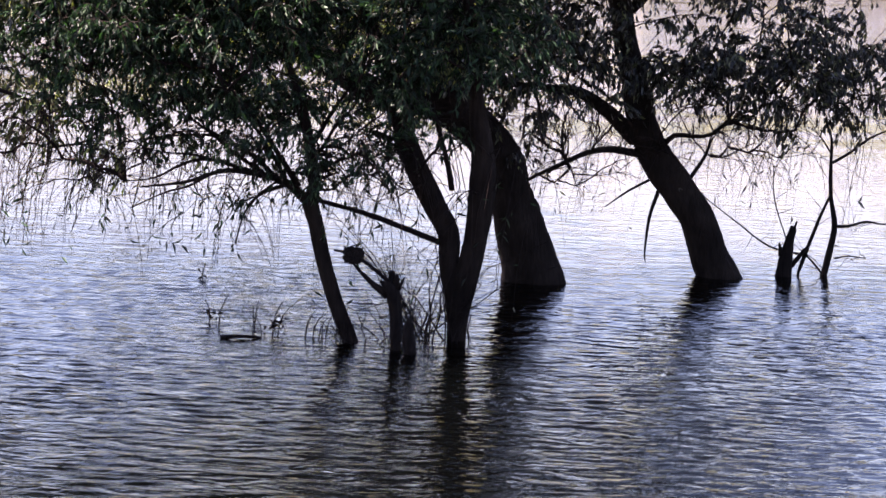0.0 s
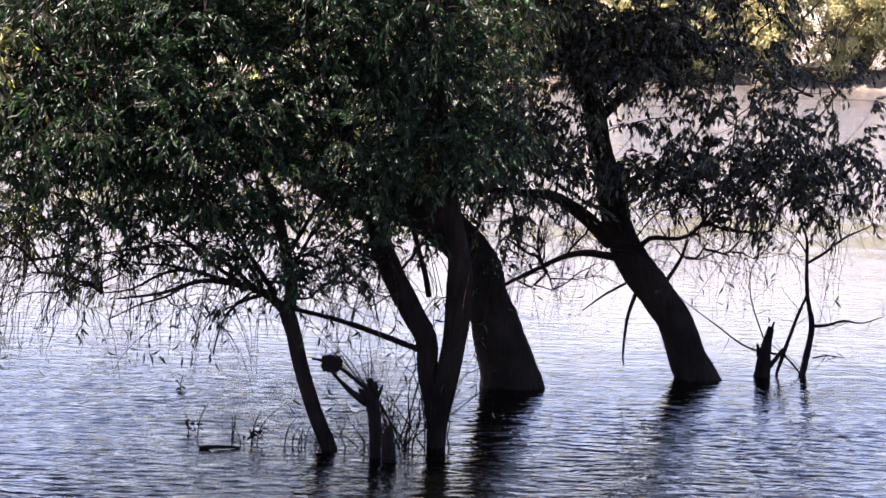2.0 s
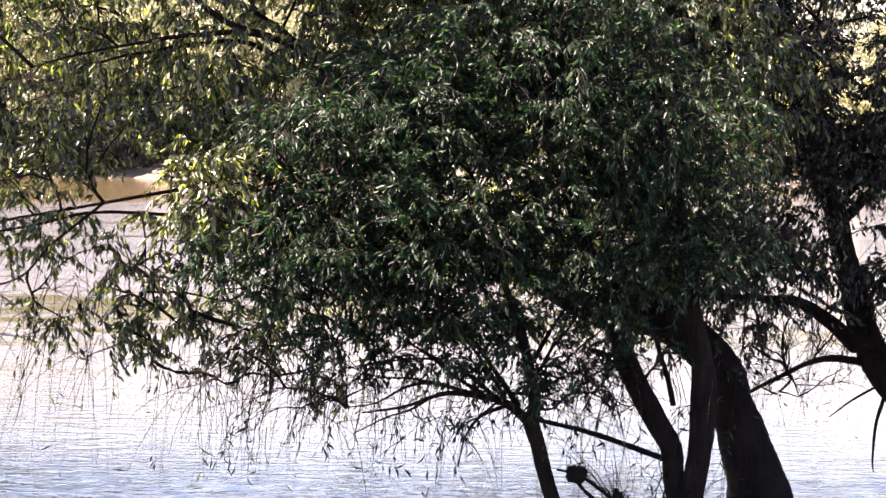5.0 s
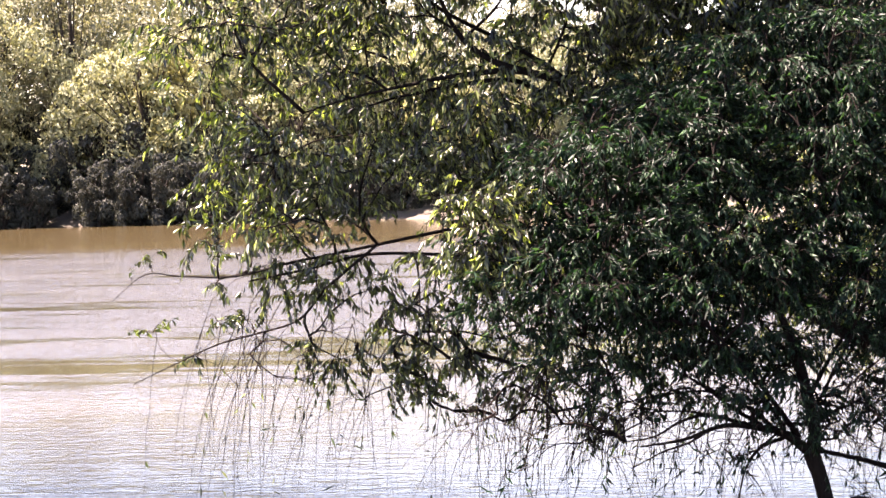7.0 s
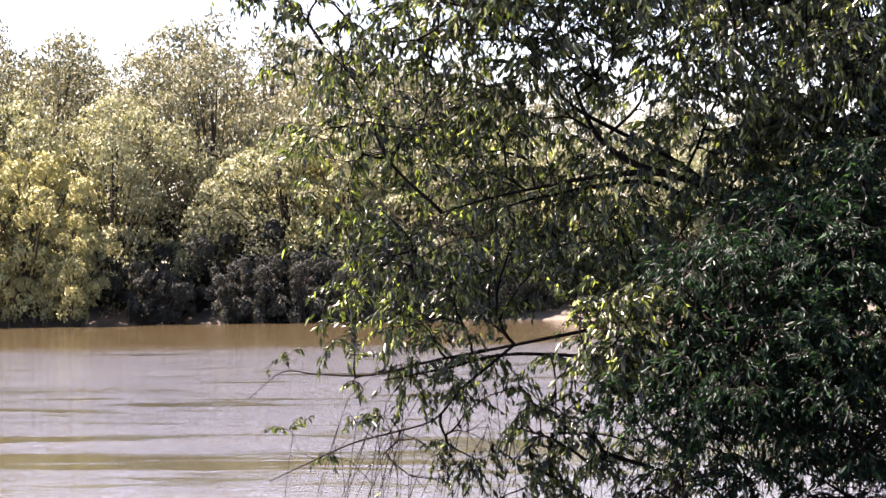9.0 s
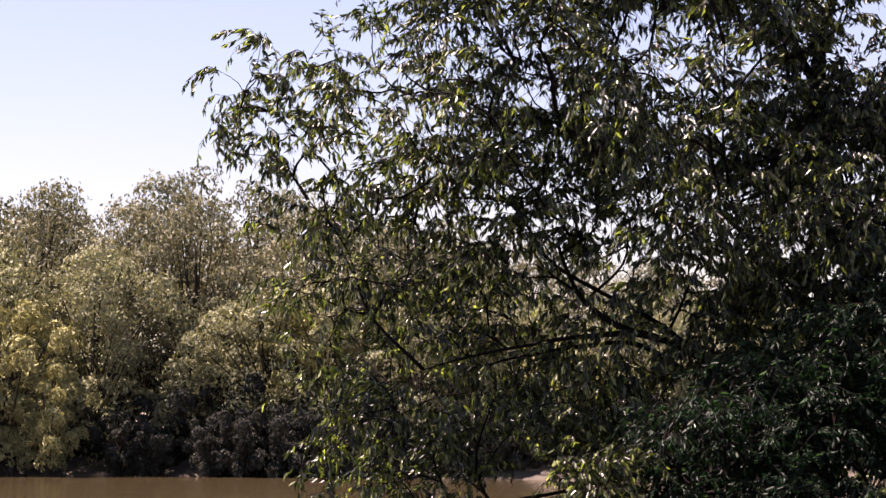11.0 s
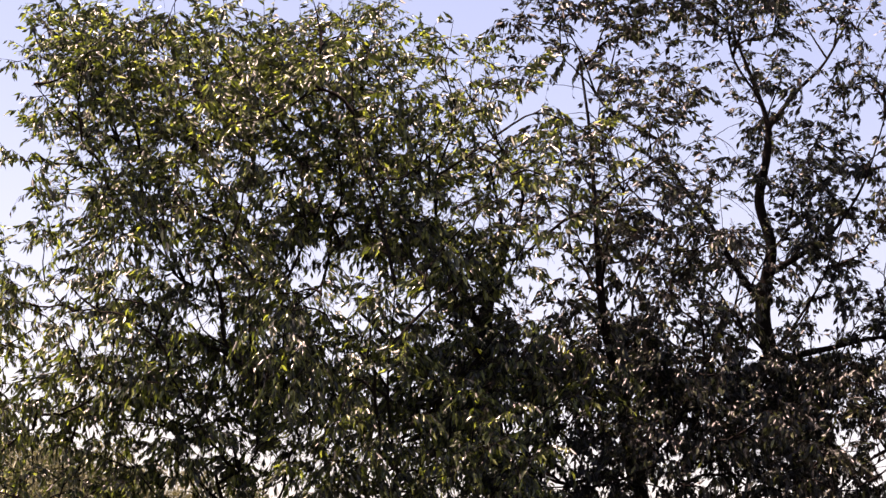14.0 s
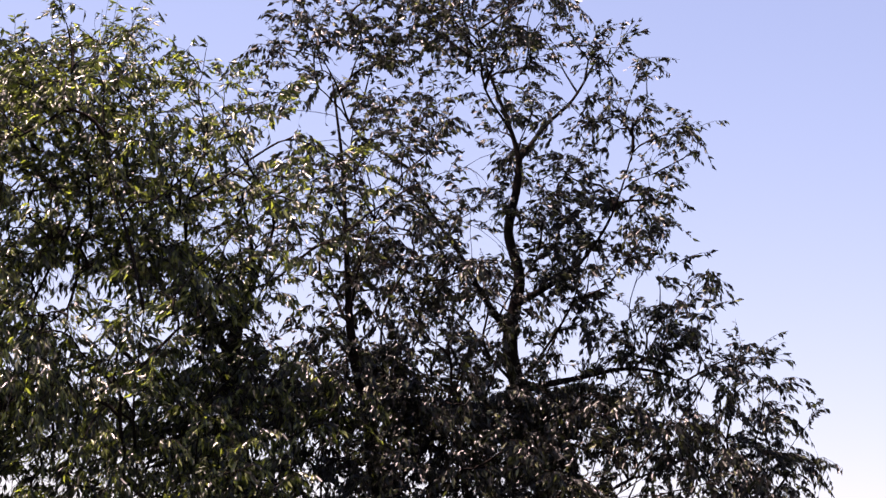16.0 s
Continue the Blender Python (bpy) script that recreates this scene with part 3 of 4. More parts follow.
add_limb(LIMBS_TALL, "limb", (0.59, 19, 5.87, 0.037), (0.34, 18.85, 6.18, 0.025), (0.14, 18.7, 6.47, 0.018), (-0.1, 18.55, 6.75, 0.011), (-0.29, 18.4, 7.07, 0.007))
add_limb(LIMBS_TALL, "limb", (0.57, 19, 7.32, 0.021), (0.79, 19.1, 7.67, 0.016), (1.02, 19.2, 7.95, 0.012), (1.22, 19.3, 8.37, 0.007))
add_limb(LIMBS_TALL, "limb", (0.69, 19, 5.44, 0.037), (1.1, 19.07, 5.56, 0.023), (1.6, 19.13, 5.69, 0.014), (2.06, 19.2, 5.63, 0.007))
add_limb(LIMBS_TALL, "limb", (1.67, 19.1, 2.12, 0.046), (2.03, 19.23, 2.45, 0.032), (2.5, 19.35, 2.65, 0.021), (2.99, 19.48, 2.48, 0.014), (3.44, 19.6, 2.31, 0.007))
add_limb(LIMBS_TALL, "limb", (1.62, 19, 2.26, 0.036), (1.96, 18.87, 2.59, 0.025), (2.38, 18.73, 2.67, 0.018), (2.73, 18.6, 2.49, 0.009))
LIMBS_BROAD = []
add_limb(LIMBS_BROAD, "trunk", (0.98, 18.4, -0.01, 0.262), (0.88, 18.32, 0.32, 0.203), (0.76, 18.24, 0.67, 0.175), (0.63, 18.16, 1.03, 0.161), (0.33, 18.08, 1.29, 0.151), (-0.06, 18, 1.46, 0.129), (-0.28, 17.92, 1.44, 0.111), (-0.61, 17.84, 1.61, 0.089), (-0.99, 17.76, 1.83, 0.068), (-1.41, 17.68, 2.08, 0.051), (-1.83, 17.6, 2.42, 0.038))
add_limb(LIMBS_BROAD, "limb", (0.37, 17.8, 1.32, 0.098), (0.17, 17.75, 2.06, 0.085), (-0.29, 17.7, 2.56, 0.072), (-0.72, 17.65, 2.96, 0.063), (-1.23, 17.6, 3.84, 0.055), (-1.51, 17.55, 4.33, 0.042), (-1.87, 17.5, 4.82, 0.03), (-2.12, 17.45, 5.16, 0.021), (-2.46, 17.4, 5.45, 0.011))
add_limb(LIMBS_BROAD, "stem", (0.37, 17.8, 1.32, 0.098), (0.29, 17.79, 1.74, 0.085), (0.26, 17.78, 2.12, 0.072), (0.31, 17.77, 2.42, 0.068), (0.29, 17.76, 2.8, 0.059), (-0.32, 17.75, 4.28, 0.051), (-0.48, 17.74, 4.95, 0.043), (-0.64, 17.73, 5.54, 0.034), (-0.72, 17.72, 6.15, 0.021), (-0.8, 17.71, 6.89, 0.013), (-0.92, 17.7, 7.55, 0.007))
add_limb(LIMBS_BROAD, "limb", (-1.23, 17.6, 3.84, 0.05), (-1.4, 17.52, 4.5, 0.038), (-1.55, 17.44, 5.2, 0.034), (-1.46, 17.36, 5.78, 0.025), (-1.4, 17.28, 6.06, 0.017), (-1.52, 17.2, 6.56, 0.008))
add_limb(LIMBS_BROAD, "limb", (-1.54, 17.4, 5.19, 0.023), (-1.76, 17.3, 5.56, 0.021), (-1.96, 17.2, 5.88, 0.017), (-2.19, 17.1, 6.07, 0.013), (-2.44, 17, 6.52, 0.006))
add_limb(LIMBS_BROAD, "limb", (-1.23, 17.6, 3.84, 0.046), (-1.46, 17.51, 5.13, 0.038), (-1.48, 17.43, 5.54, 0.032), (-1.42, 17.34, 5.83, 0.027), (-1.35, 17.26, 5.98, 0.017), (-1.26, 17.17, 6.4, 0.01), (-1.53, 17.09, 6.8, 0.008), (-1.76, 17, 7.15, 0.004))
add_limb(LIMBS_BROAD, "limb", (-1.22, 17.5, 3.83, 0.042), (-1.49, 17.42, 5.11, 0.029), (-1.69, 17.33, 5.68, 0.023), (-1.96, 17.25, 6, 0.019), (-2.11, 17.17, 6.14, 0.015), (-2.49, 17.08, 6.58, 0.008), (-2.68, 17, 7.07, 0.004))
add_limb(LIMBS_BROAD, "limb", (-1.38, 17.3, 2.1, 0.041), (-1.79, 17.2, 2.6, 0.031), (-2.19, 17.1, 3.13, 0.025), (-2.48, 17, 3.45, 0.02), (-2.73, 16.9, 3.63, 0.016), (-3.36, 16.8, 3.99, 0.014), (-3.59, 16.7, 4.35, 0.01), (-3.9, 16.6, 4.64, 0.006))
add_limb(LIMBS_BROAD, "limb", (-2.53, 17.3, 3.26, 0.021), (-2.81, 17.08, 3.42, 0.019), (-3.16, 16.85, 3.4, 0.014), (-3.57, 16.62, 3.32, 0.01), (-3.77, 16.4, 3.25, 0.006))
add_limb(LIMBS_BROAD, "limb", (-1.54, 17.2, 1.85, 0.025), (-2.26, 17, 2.05, 0.016), (-3.01, 16.8, 2.15, 0.014), (-3.79, 16.6, 2.2, 0.012), (-4.23, 16.4, 2.11, 0.01), (-4.62, 16.2, 2.04, 0.006))
add_limb(LIMBS_BROAD, "limb", (-1.55, 17.4, 3.88, 0.033), (-1.87, 17.32, 4.09, 0.025), (-2.27, 17.24, 4.46, 0.019), (-2.67, 17.16, 5.04, 0.015), (-3.07, 17.08, 5.3, 0.01), (-3.65, 17, 5.43, 0.006))
add_limb(LIMBS_BROAD, "limb", (-1.79, 17.2, 2.43, 0.018), (-2.5, 16.9, 2.5, 0.015), (-3.31, 16.6, 2.35, 0.013), (-3.95, 16.49, 2.23, 0.011), (-4.35, 16.43, 2.16, 0.009), (-4.76, 16.37, 2.07, 0.008), (-5.16, 16.31, 2.08, 0.006), (-5.4, 16.26, 2.1, 0.004), (-5.64, 16.2, 1.91, 0.003))
add_limb(LIMBS_BROAD, "limb", (-3.75, 16.54, 2.27, 0.011), (-4.11, 16.45, 1.97, 0.01), (-4.31, 16.4, 1.75, 0.008), (-4.6, 16.35, 1.66, 0.007), (-4.88, 16.3, 1.59, 0.006), (-5.16, 16.25, 1.47, 0.005), (-5.49, 16.2, 1.32, 0.003))
add_limb(LIMBS_BROAD, "limb", (-1.9, 16.8, 3.1, 0.034), (-2.56, 16.5, 3.44, 0.026), (-3.07, 16.42, 3.45, 0.018), (-3.47, 16.38, 3.39, 0.013), (-3.88, 16.34, 3.31, 0.009), (-4.2, 16.3, 3.22, 0.005))
add_limb(LIMBS_BROAD, "limb", (-2.56, 16.5, 3.44, 0.028), (-2.84, 16.48, 3.53, 0.024), (-3.07, 16.45, 3.7, 0.02), (-3.18, 16.42, 3.9, 0.016), (-3.25, 16.4, 4.1, 0.012))
add_limb(LIMBS_BROAD, "limb", (-3.56, 17.4, 4.37, 0.013), (-3.9, 17.33, 4.52, 0.011), (-4.58, 17.27, 4.54, 0.009), (-5.01, 17.2, 4.55, 0.004))
LIMBS_TWIN = []
add_limb(LIMBS_TWIN, "trunk", (0.34, 15.6, -0.06, 0.06), (0.35, 15.58, 0.17, 0.068), (0.39, 15.56, 0.44, 0.079), (0.43, 15.55, 0.67, 0.075), (0.45, 15.53, 0.88, 0.086), (0.46, 15.51, 1.17, 0.082), (0.41, 15.49, 1.47, 0.063), (0.37, 15.47, 1.72, 0.048), (0.29, 15.45, 2.32, 0.033), (0.17, 15.44, 2.76, 0.026), (0.08, 15.42, 3.2, 0.018), (-0.06, 15.4, 3.46, 0.011))
add_limb(LIMBS_TWIN, "stem", (0.32, 15.6, 0.05, 0.038), (0.3, 15.61, 0.28, 0.053), (0.27, 15.62, 0.5, 0.068), (0.25, 15.63, 0.71, 0.075), (0.15, 15.64, 0.89, 0.079), (0.02, 15.65, 1.13, 0.079), (-0.08, 15.65, 1.38, 0.071), (-0.15, 15.66, 1.62, 0.06), (-0.27, 15.67, 1.92, 0.045), (-0.45, 15.68, 2.37, 0.034), (-0.62, 15.69, 2.81, 0.022), (-0.7, 15.7, 3.18, 0.015))
add_limb(LIMBS_TWIN, "stem", (0.26, 15.6, 1, 0.019), (0.22, 15.67, 1.18, 0.017), (0.15, 15.73, 1.39, 0.013), (0.09, 15.8, 1.57, 0.008))
LIMBS_YOUNG = []
add_limb(LIMBS_YOUNG, "trunk", (-0.36, 15.33, 0, 0.056), (-0.47, 15.32, 0.26, 0.052), (-0.57, 15.31, 0.57, 0.052), (-0.62, 15.29, 0.78, 0.051), (-0.66, 15.28, 0.9, 0.055), (-0.64, 15.27, 1.02, 0.04), (-0.67, 15.26, 1.24, 0.037), (-0.72, 15.25, 1.49, 0.029), (-0.8, 15.24, 1.71, 0.024), (-0.87, 15.22, 1.92, 0.018), (-0.94, 15.21, 2.22, 0.015), (-1.1, 15.2, 2.64, 0.009))
add_limb(LIMBS_YOUNG, "limb", (-0.66, 15.3, 0.9, 0.037), (-0.81, 15.24, 1.03, 0.027), (-0.95, 15.18, 1.08, 0.022), (-1.2, 15.12, 1.11, 0.016), (-1.45, 15.06, 1.03, 0.011), (-1.73, 15, 0.99, 0.005))
add_limb(LIMBS_YOUNG, "limb", (-0.74, 15.3, 1.01, 0.022), (-0.93, 15.18, 1.31, 0.015), (-1.07, 15.05, 1.52, 0.011), (-1.29, 14.92, 1.77, 0.007), (-1.5, 14.8, 1.98, 0.004))
add_limb(LIMBS_YOUNG, "limb", (-0.85, 15.3, 1.03, 0.017), (-1.08, 15.35, 1.21, 0.013), (-1.31, 15.4, 1.3, 0.009), (-1.61, 15.45, 1.28, 0.007), (-1.91, 15.5, 1.22, 0.004))
add_limb(LIMBS_YOUNG, "limb", (-0.67, 15.3, 1.27, 0.016), (-0.55, 15.4, 1.49, 0.013), (-0.41, 15.5, 1.71, 0.009), (-0.32, 15.6, 1.9, 0.006))
add_limb(LIMBS_YOUNG, "limb", (-0.81, 15.3, 1.02, 0.015), (-0.99, 15.23, 0.95, 0.011), (-1.08, 15.17, 0.82, 0.007), (-1.12, 15.1, 0.64, 0.004))
add_limb(LIMBS_YOUNG, "limb", (-0.72, 15.28, 0.95, 0.014), (-0.9, 15.22, 1.06, 0.0119), (-1.15, 15.17, 1.14, 0.0098), (-1.4, 15.11, 1.2, 0.0077), (-1.65, 15.06, 1.22, 0.0056), (-1.86, 15.0, 1.31, 0.0035))
add_limb(LIMBS_YOUNG, "limb", (-0.86, 15.28, 1.04, 0.014), (-1.08, 15.24, 1.1, 0.0119), (-1.26, 15.21, 1.09, 0.0098), (-1.44, 15.17, 0.99, 0.0077), (-1.58, 15.14, 0.95, 0.0056), (-1.8, 15.1, 0.84, 0.0035))
add_limb(LIMBS_YOUNG, "limb", (-0.83, 15.28, 1.07, 0.014), (-0.93, 15.26, 1.24, 0.0114), (-1.06, 15.24, 1.42, 0.0088), (-1.19, 15.22, 1.57, 0.0061), (-1.3, 15.2, 1.75, 0.0035))
add_limb(LIMBS_YOUNG, "limb", (-0.68, 15.28, 1.21, 0.014), (-0.75, 15.29, 1.46, 0.0114), (-0.86, 15.29, 1.64, 0.0088), (-1.01, 15.29, 1.82, 0.0061), (-1.12, 15.3, 2.01, 0.0035))
add_limb(LIMBS_YOUNG, "limb", (-0.97, 15.28, 1.09, 0.014), (-1.15, 15.21, 1.21, 0.0114), (-1.33, 15.14, 1.36, 0.0088), (-1.5, 15.07, 1.47, 0.0061), (-1.71, 15.0, 1.55, 0.0035))
add_limb(LIMBS_YOUNG, "limb", (-0.66, 15.28, 1.17, 0.014), (-0.57, 15.22, 1.32, 0.0105), (-0.5, 15.16, 1.47, 0.007), (-0.39, 15.1, 1.66, 0.0035))
add_limb(LIMBS_YOUNG, "limb", (-1.08, 15.28, 1.1, 0.014), (-1.3, 15.26, 1.16, 0.0114), (-1.48, 15.24, 1.13, 0.0088), (-1.66, 15.22, 1.03, 0.0061), (-1.85, 15.2, 1.0, 0.0035))

CROWN_TALL = []
masses(CROWN_TALL, (1.5, 18.3, 3.2, 0.7, 0.8, 0.5, 36), (2.1, 18.3, 3.2, 0.6, 0.8, 0.45, 26), (2.65, 18.4, 3.2, 0.4, 0.7, 0.5, 9), (1.6, 18.3, 2.7, 0.5, 0.7, 0.3, 40), (2.3, 18.4, 2.75, 0.6, 0.7, 0.25, 16), (2.9, 19.0, 1.5, 0.7, 0.4, 0.3, 14), (2.8, 18.5, 2.6, 0.35, 0.6, 0.35, 6), (2.9, 18.8, 2.1, 0.5, 0.6, 0.3, 12))
masses(CROWN_TALL, (2.5, 18.8, 1.7, 0.45, 0.5, 0.2, 14), (3.1, 18.9, 1.7, 0.45, 0.5, 0.22, 20), (3.65, 19.0, 1.72, 0.35, 0.5, 0.22, 14), (1.95, 18.7, 1.65, 0.35, 0.4, 0.2, 10), (-0.85, 18.2, 6.8, 0.8, 0.8, 0.7, 14), (-0.3, 18.4, 6.2, 0.9, 0.8, 0.5, 28), (0.95, 18.6, 6.5, 0.6, 0.7, 0.6, 28), (-1.1, 18.0, 5.3, 0.9, 0.8, 0.45, 50))
masses(CROWN_TALL, (-0.2, 18.2, 5.2, 0.9, 0.8, 0.45, 70), (0.6, 18.5, 5.1, 0.7, 0.8, 0.4, 56), (1.4, 18.5, 5.1, 0.7, 0.8, 0.4, 46), (-1.1, 18.3, 8.0, 0.5, 0.5, 0.4, 18), (-0.1, 18.5, 8.2, 0.7, 0.6, 0.4, 26), (1.4, 18.0, 4.4, 1.1, 0.9, 0.8, 90), (2.3, 18.6, 4.8, 0.6, 0.7, 0.6, 45), (0.6, 18.6, 5.3, 0.8, 0.8, 0.6, 70))
# masses before y 18 are the broad willow's, given the shaded leaf colour
masses(CROWN_TALL, (1.75, 19.05, 5.75, 0.55, 0.8, 0.4, 31), (0, 17, 4.3, 1.2, 1, 0.8, 70), (-1, 16.9, 4.1, 0.7, 0.8, 0.7, 40), (-0.2, 17.6, 5.6, 0.6, 1, 0.7, 24), (0.2, 17.7, 4.5, 0.8, 0.7, 0.4, 45), (-0.4, 17.7, 4.1, 0.6, 0.6, 0.3, 26), (-0.48, 17.6, 6.54, 0.9, 1.52, 1, 66), (-0.9, 17.6, 5.0, 1.2, 1.4, 0.8, 150), (0.19, 17.7, 4.72, 0.9, 1.33, 1.1, 60), (-0.5, 18.9, 8.5, 0.5, 0.7, 0.45, 20))
masses(CROWN_TALL, (0.6, 18.9, 8.6, 0.6, 0.7, 0.35, 18), (-1.0, 18.6, 7.9, 0.6, 0.7, 0.5, 15), (1.3, 18.8, 6.9, 0.45, 0.6, 0.35, 16), (0.25, 18.9, 8.35, 0.75, 0.85, 0.45, 32), (2.6, 18.9, 2.5, 1.1, 1.19, 0.6, 20), (3.4, 19.1, 2, 0.6, 0.85, 0.6, 15), (1.6, 18.8, 2.6, 0.8, 1.02, 0.6, 68), (2.3, 18.8, 1.7, 0.8, 0.85, 0.35, 24))
masses(CROWN_TALL, (1, 18.4, 1.75, 0.6, 0.68, 0.5, 52), (0.44, 18.9, 7.47, 0.94, 1.19, 0.83, 45), (1.22, 18.9, 8.19, 0.31, 0.51, 0.33, 8), (1.48, 18.7, 7.31, 0.44, 0.68, 0.66, 20), (1.52, 18.7, 7.95, 0.13, 0.34, 0.31, 4), (2.0, 18.7, 7.5, 0.13, 0.34, 0.22, 3), (1.44, 18.8, 6.23, 0.94, 1.19, 0.66, 50), (2.4, 19, 5.59, 0.56, 0.85, 0.61, 25))
masses(CROWN_TALL, (0.22, 18.7, 6.21, 0.77, 1.19, 0.77, 32), (2.79, 19, 5.15, 0.34, 0.68, 0.45, 9), (1.44, 18.8, 4.9, 1.44, 1.36, 0.77, 70), (2.79, 19, 4.36, 0.56, 1.02, 0.78, 41), (2.33, 18.9, 3.58, 1, 1.19, 0.78, 38), (1.1, 18.7, 3.46, 0.88, 1.19, 0.77, 83), (2.92, 19.1, 2.35, 0.9, 1.02, 0.56, 14), (2.46, 19, 1.91, 0.67, 1.02, 0.45, 14))
masses(CROWN_TALL, (3.39, 19.2, 1.67, 0.45, 0.85, 0.4, 10), (1.04, 18.6, 2.03, 0.66, 1.02, 0.55, 50), (0.76, 18.4, 1.28, 0.43, 0.68, 0.38, 13))
willow((2.55, 19.13, 0), "tall leaning willow, dark trunk bent at the knee, standing in water", LIMBS_TALL, CROWN_TALL, [(1.0, 3.9, 18.6, 19.6, 1.0, 2.0, 0.3, 50)], 11, LEAF_BACKLIT, gap=-0.02, leaf=(0.054, 0.36, 0.0185), thick=1.2, hang=0.7, bare=[(3.0, 19.2, 1.35, 0.8, 0.5, 0.4, 70), (1.2, 18.5, 1.1, 0.6, 0.4, 0.4, 60), (1.9, 18.7, 1.3, 0.6, 0.4, 0.4, 30), (2.3, 19.1, 1.2, 0.6, 0.4, 0.4, 25)])
CROWN_BROAD = []
# first six masses are hidden from view, added to block sky in the water's reflection
masses(CROWN_BROAD, (-1.5, 20.3, 2.2, 1.0, 0.9, 0.9, 70), (-0.3, 20.5, 2.35, 1.0, 0.9, 0.8, 55), (0.6, 20.6, 2.4, 0.7, 0.9, 0.9, 40), (-2.6, 22.3, 1.75, 0.9, 0.8, 0.9, 28), (-1.3, 22.4, 1.7, 0.9, 0.8, 0.9, 80), (0.0, 22.4, 1.7, 0.9, 0.8, 0.9, 80), (-2.62, 14.8, 2.3, 0.32, 0.3, 0.2, 28), (-2.7, 14.9, 2.6, 0.4, 0.3, 0.2, 18))
masses(CROWN_BROAD, (-4.25, 16.5, 4.48, 0.5, 0.7, 0.4, 26), (-4.4, 16.5, 7.1, 0.4, 0.8, 0.4, 16), (-3.8, 17.2, 7.0, 0.6, 0.5, 0.5, 40), (-2.85, 16.5, 5.3, 0.45, 0.8, 0.6, 46), (-2.55, 16.5, 4.6, 0.5, 0.8, 0.4, 20), (-3.5, 16.5, 4.2, 0.6, 0.6, 0.3, 26), (-4.6, 16.5, 6.9, 0.5, 0.7, 0.5, 20), (-1.55, 17.0, 5.8, 0.4, 0.5, 0.5, 26), (-1.64, 17.0, 4.75, 0.4, 0.5, 0.3, 18), (-5.5, 16.3, 5.0, 0.35, 0.5, 0.35, 14), (-5.0, 16.3, 4.45, 0.5, 0.6, 0.35, 18), (-1.5, 16.8, 4.9, 1.2, 1.0, 0.4, 60), (-0.9, 17.0, 4.9, 0.8, 0.8, 0.6, 14))
masses(CROWN_BROAD, (-2.6, 16.8, 6.2, 0.8, 0.9, 0.5, 44), (-3.9, 16.6, 5.0, 0.6, 0.7, 0.4, 24), (-3.8, 16.6, 3.9, 0.7, 0.7, 0.5, 22), (-1.4, 16.8, 4.2, 0.6, 0.7, 0.5, 26), (-2.1, 15.9, 4.2, 0.6, 0.6, 0.4, 34), (-3.2, 16.6, 3.0, 0.7, 0.8, 0.5, 46), (-0.6, 16.9, 3.6, 0.8, 0.7, 0.5, 50), (-1.7, 16.5, 3.6, 0.6, 0.6, 0.35, 50))
masses(CROWN_BROAD, (-0.9, 16.6, 3.9, 0.6, 0.6, 0.3, 36), (0.5, 17.0, 3.5, 0.6, 0.6, 0.45, 50), (1.0, 17.4, 3.4, 0.5, 0.5, 0.4, 30), (-3.5, 16.6, 4.75, 1.2, 1.0, 0.35, 50), (-1.5, 15.8, 4.2, 0.75, 0.6, 0.45, 46), (-2.25, 15.5, 4.95, 0.75, 0.6, 0.55, 40), (-2.1, 16.7, 5.8, 0.6, 0.8, 0.3, 40), (-1.9, 16.7, 4.5, 0.5, 0.8, 0.3, 24))
masses(CROWN_BROAD, (-2.3, 16.6, 7.0, 0.8, 1.0, 0.6, 36), (-3.2, 16.4, 6.2, 0.9, 1.0, 0.8, 50), (-4.1, 16.6, 7.1, 0.7, 1.2, 0.6, 50), (-3, 16.6, 7.2, 0.8, 1.2, 0.45, 54), (-4.1, 16.6, 5.9, 0.7, 1.2, 0.5, 24), (-1.5, 16.6, 6.4, 1.0, 1.52, 0.85, 84), (-2.49, 16.5, 6.64, 0.9, 1.52, 0.8, 95), (-3.45, 16.3, 6.44, 1.1, 1.71, 1, 125))
masses(CROWN_BROAD, (-4.41, 16.2, 6.54, 0.55, 1.14, 0.6, 36), (-1.82, 16.6, 5.49, 0.8, 1.33, 0.5, 36), (-3.74, 16.3, 5.2, 1.2, 1.52, 0.8, 139), (-4.98, 16.2, 5.2, 0.75, 1.14, 0.5, 30), (-4.6, 16.8, 3.7, 0.8, 1.33, 1.1, 92), (-3.4, 16.9, 3.5, 1.2, 1.52, 1.1, 108), (-4.45, 16.5, 2.6, 0.75, 1.14, 0.55, 62), (-2.12, 15.7, 4.46, 1.1, 1.0, 0.9, 48))
masses(CROWN_BROAD, (-2.2, 17, 3.1, 1.3, 1.52, 0.9, 190), (-0.8, 17.4, 3.3, 1.2, 1.52, 0.9, 180), (0.3, 17.6, 3.1, 0.9, 1.33, 0.9, 146), (-4.83, 16.3, 1.71, 0.18, 0.2, 0.12, 2), (-4.13, 16.3, 1.6, 0.3, 0.2, 0.2, 5), (-5.22, 16.3, 1.47, 0.25, 0.2, 0.06, 1), (-5.4, 16.3, 1.68, 0.12, 0.2, 0.05, 1), (-3.39, 16.3, 1.5, 0.35, 0.3, 0.3, 14))
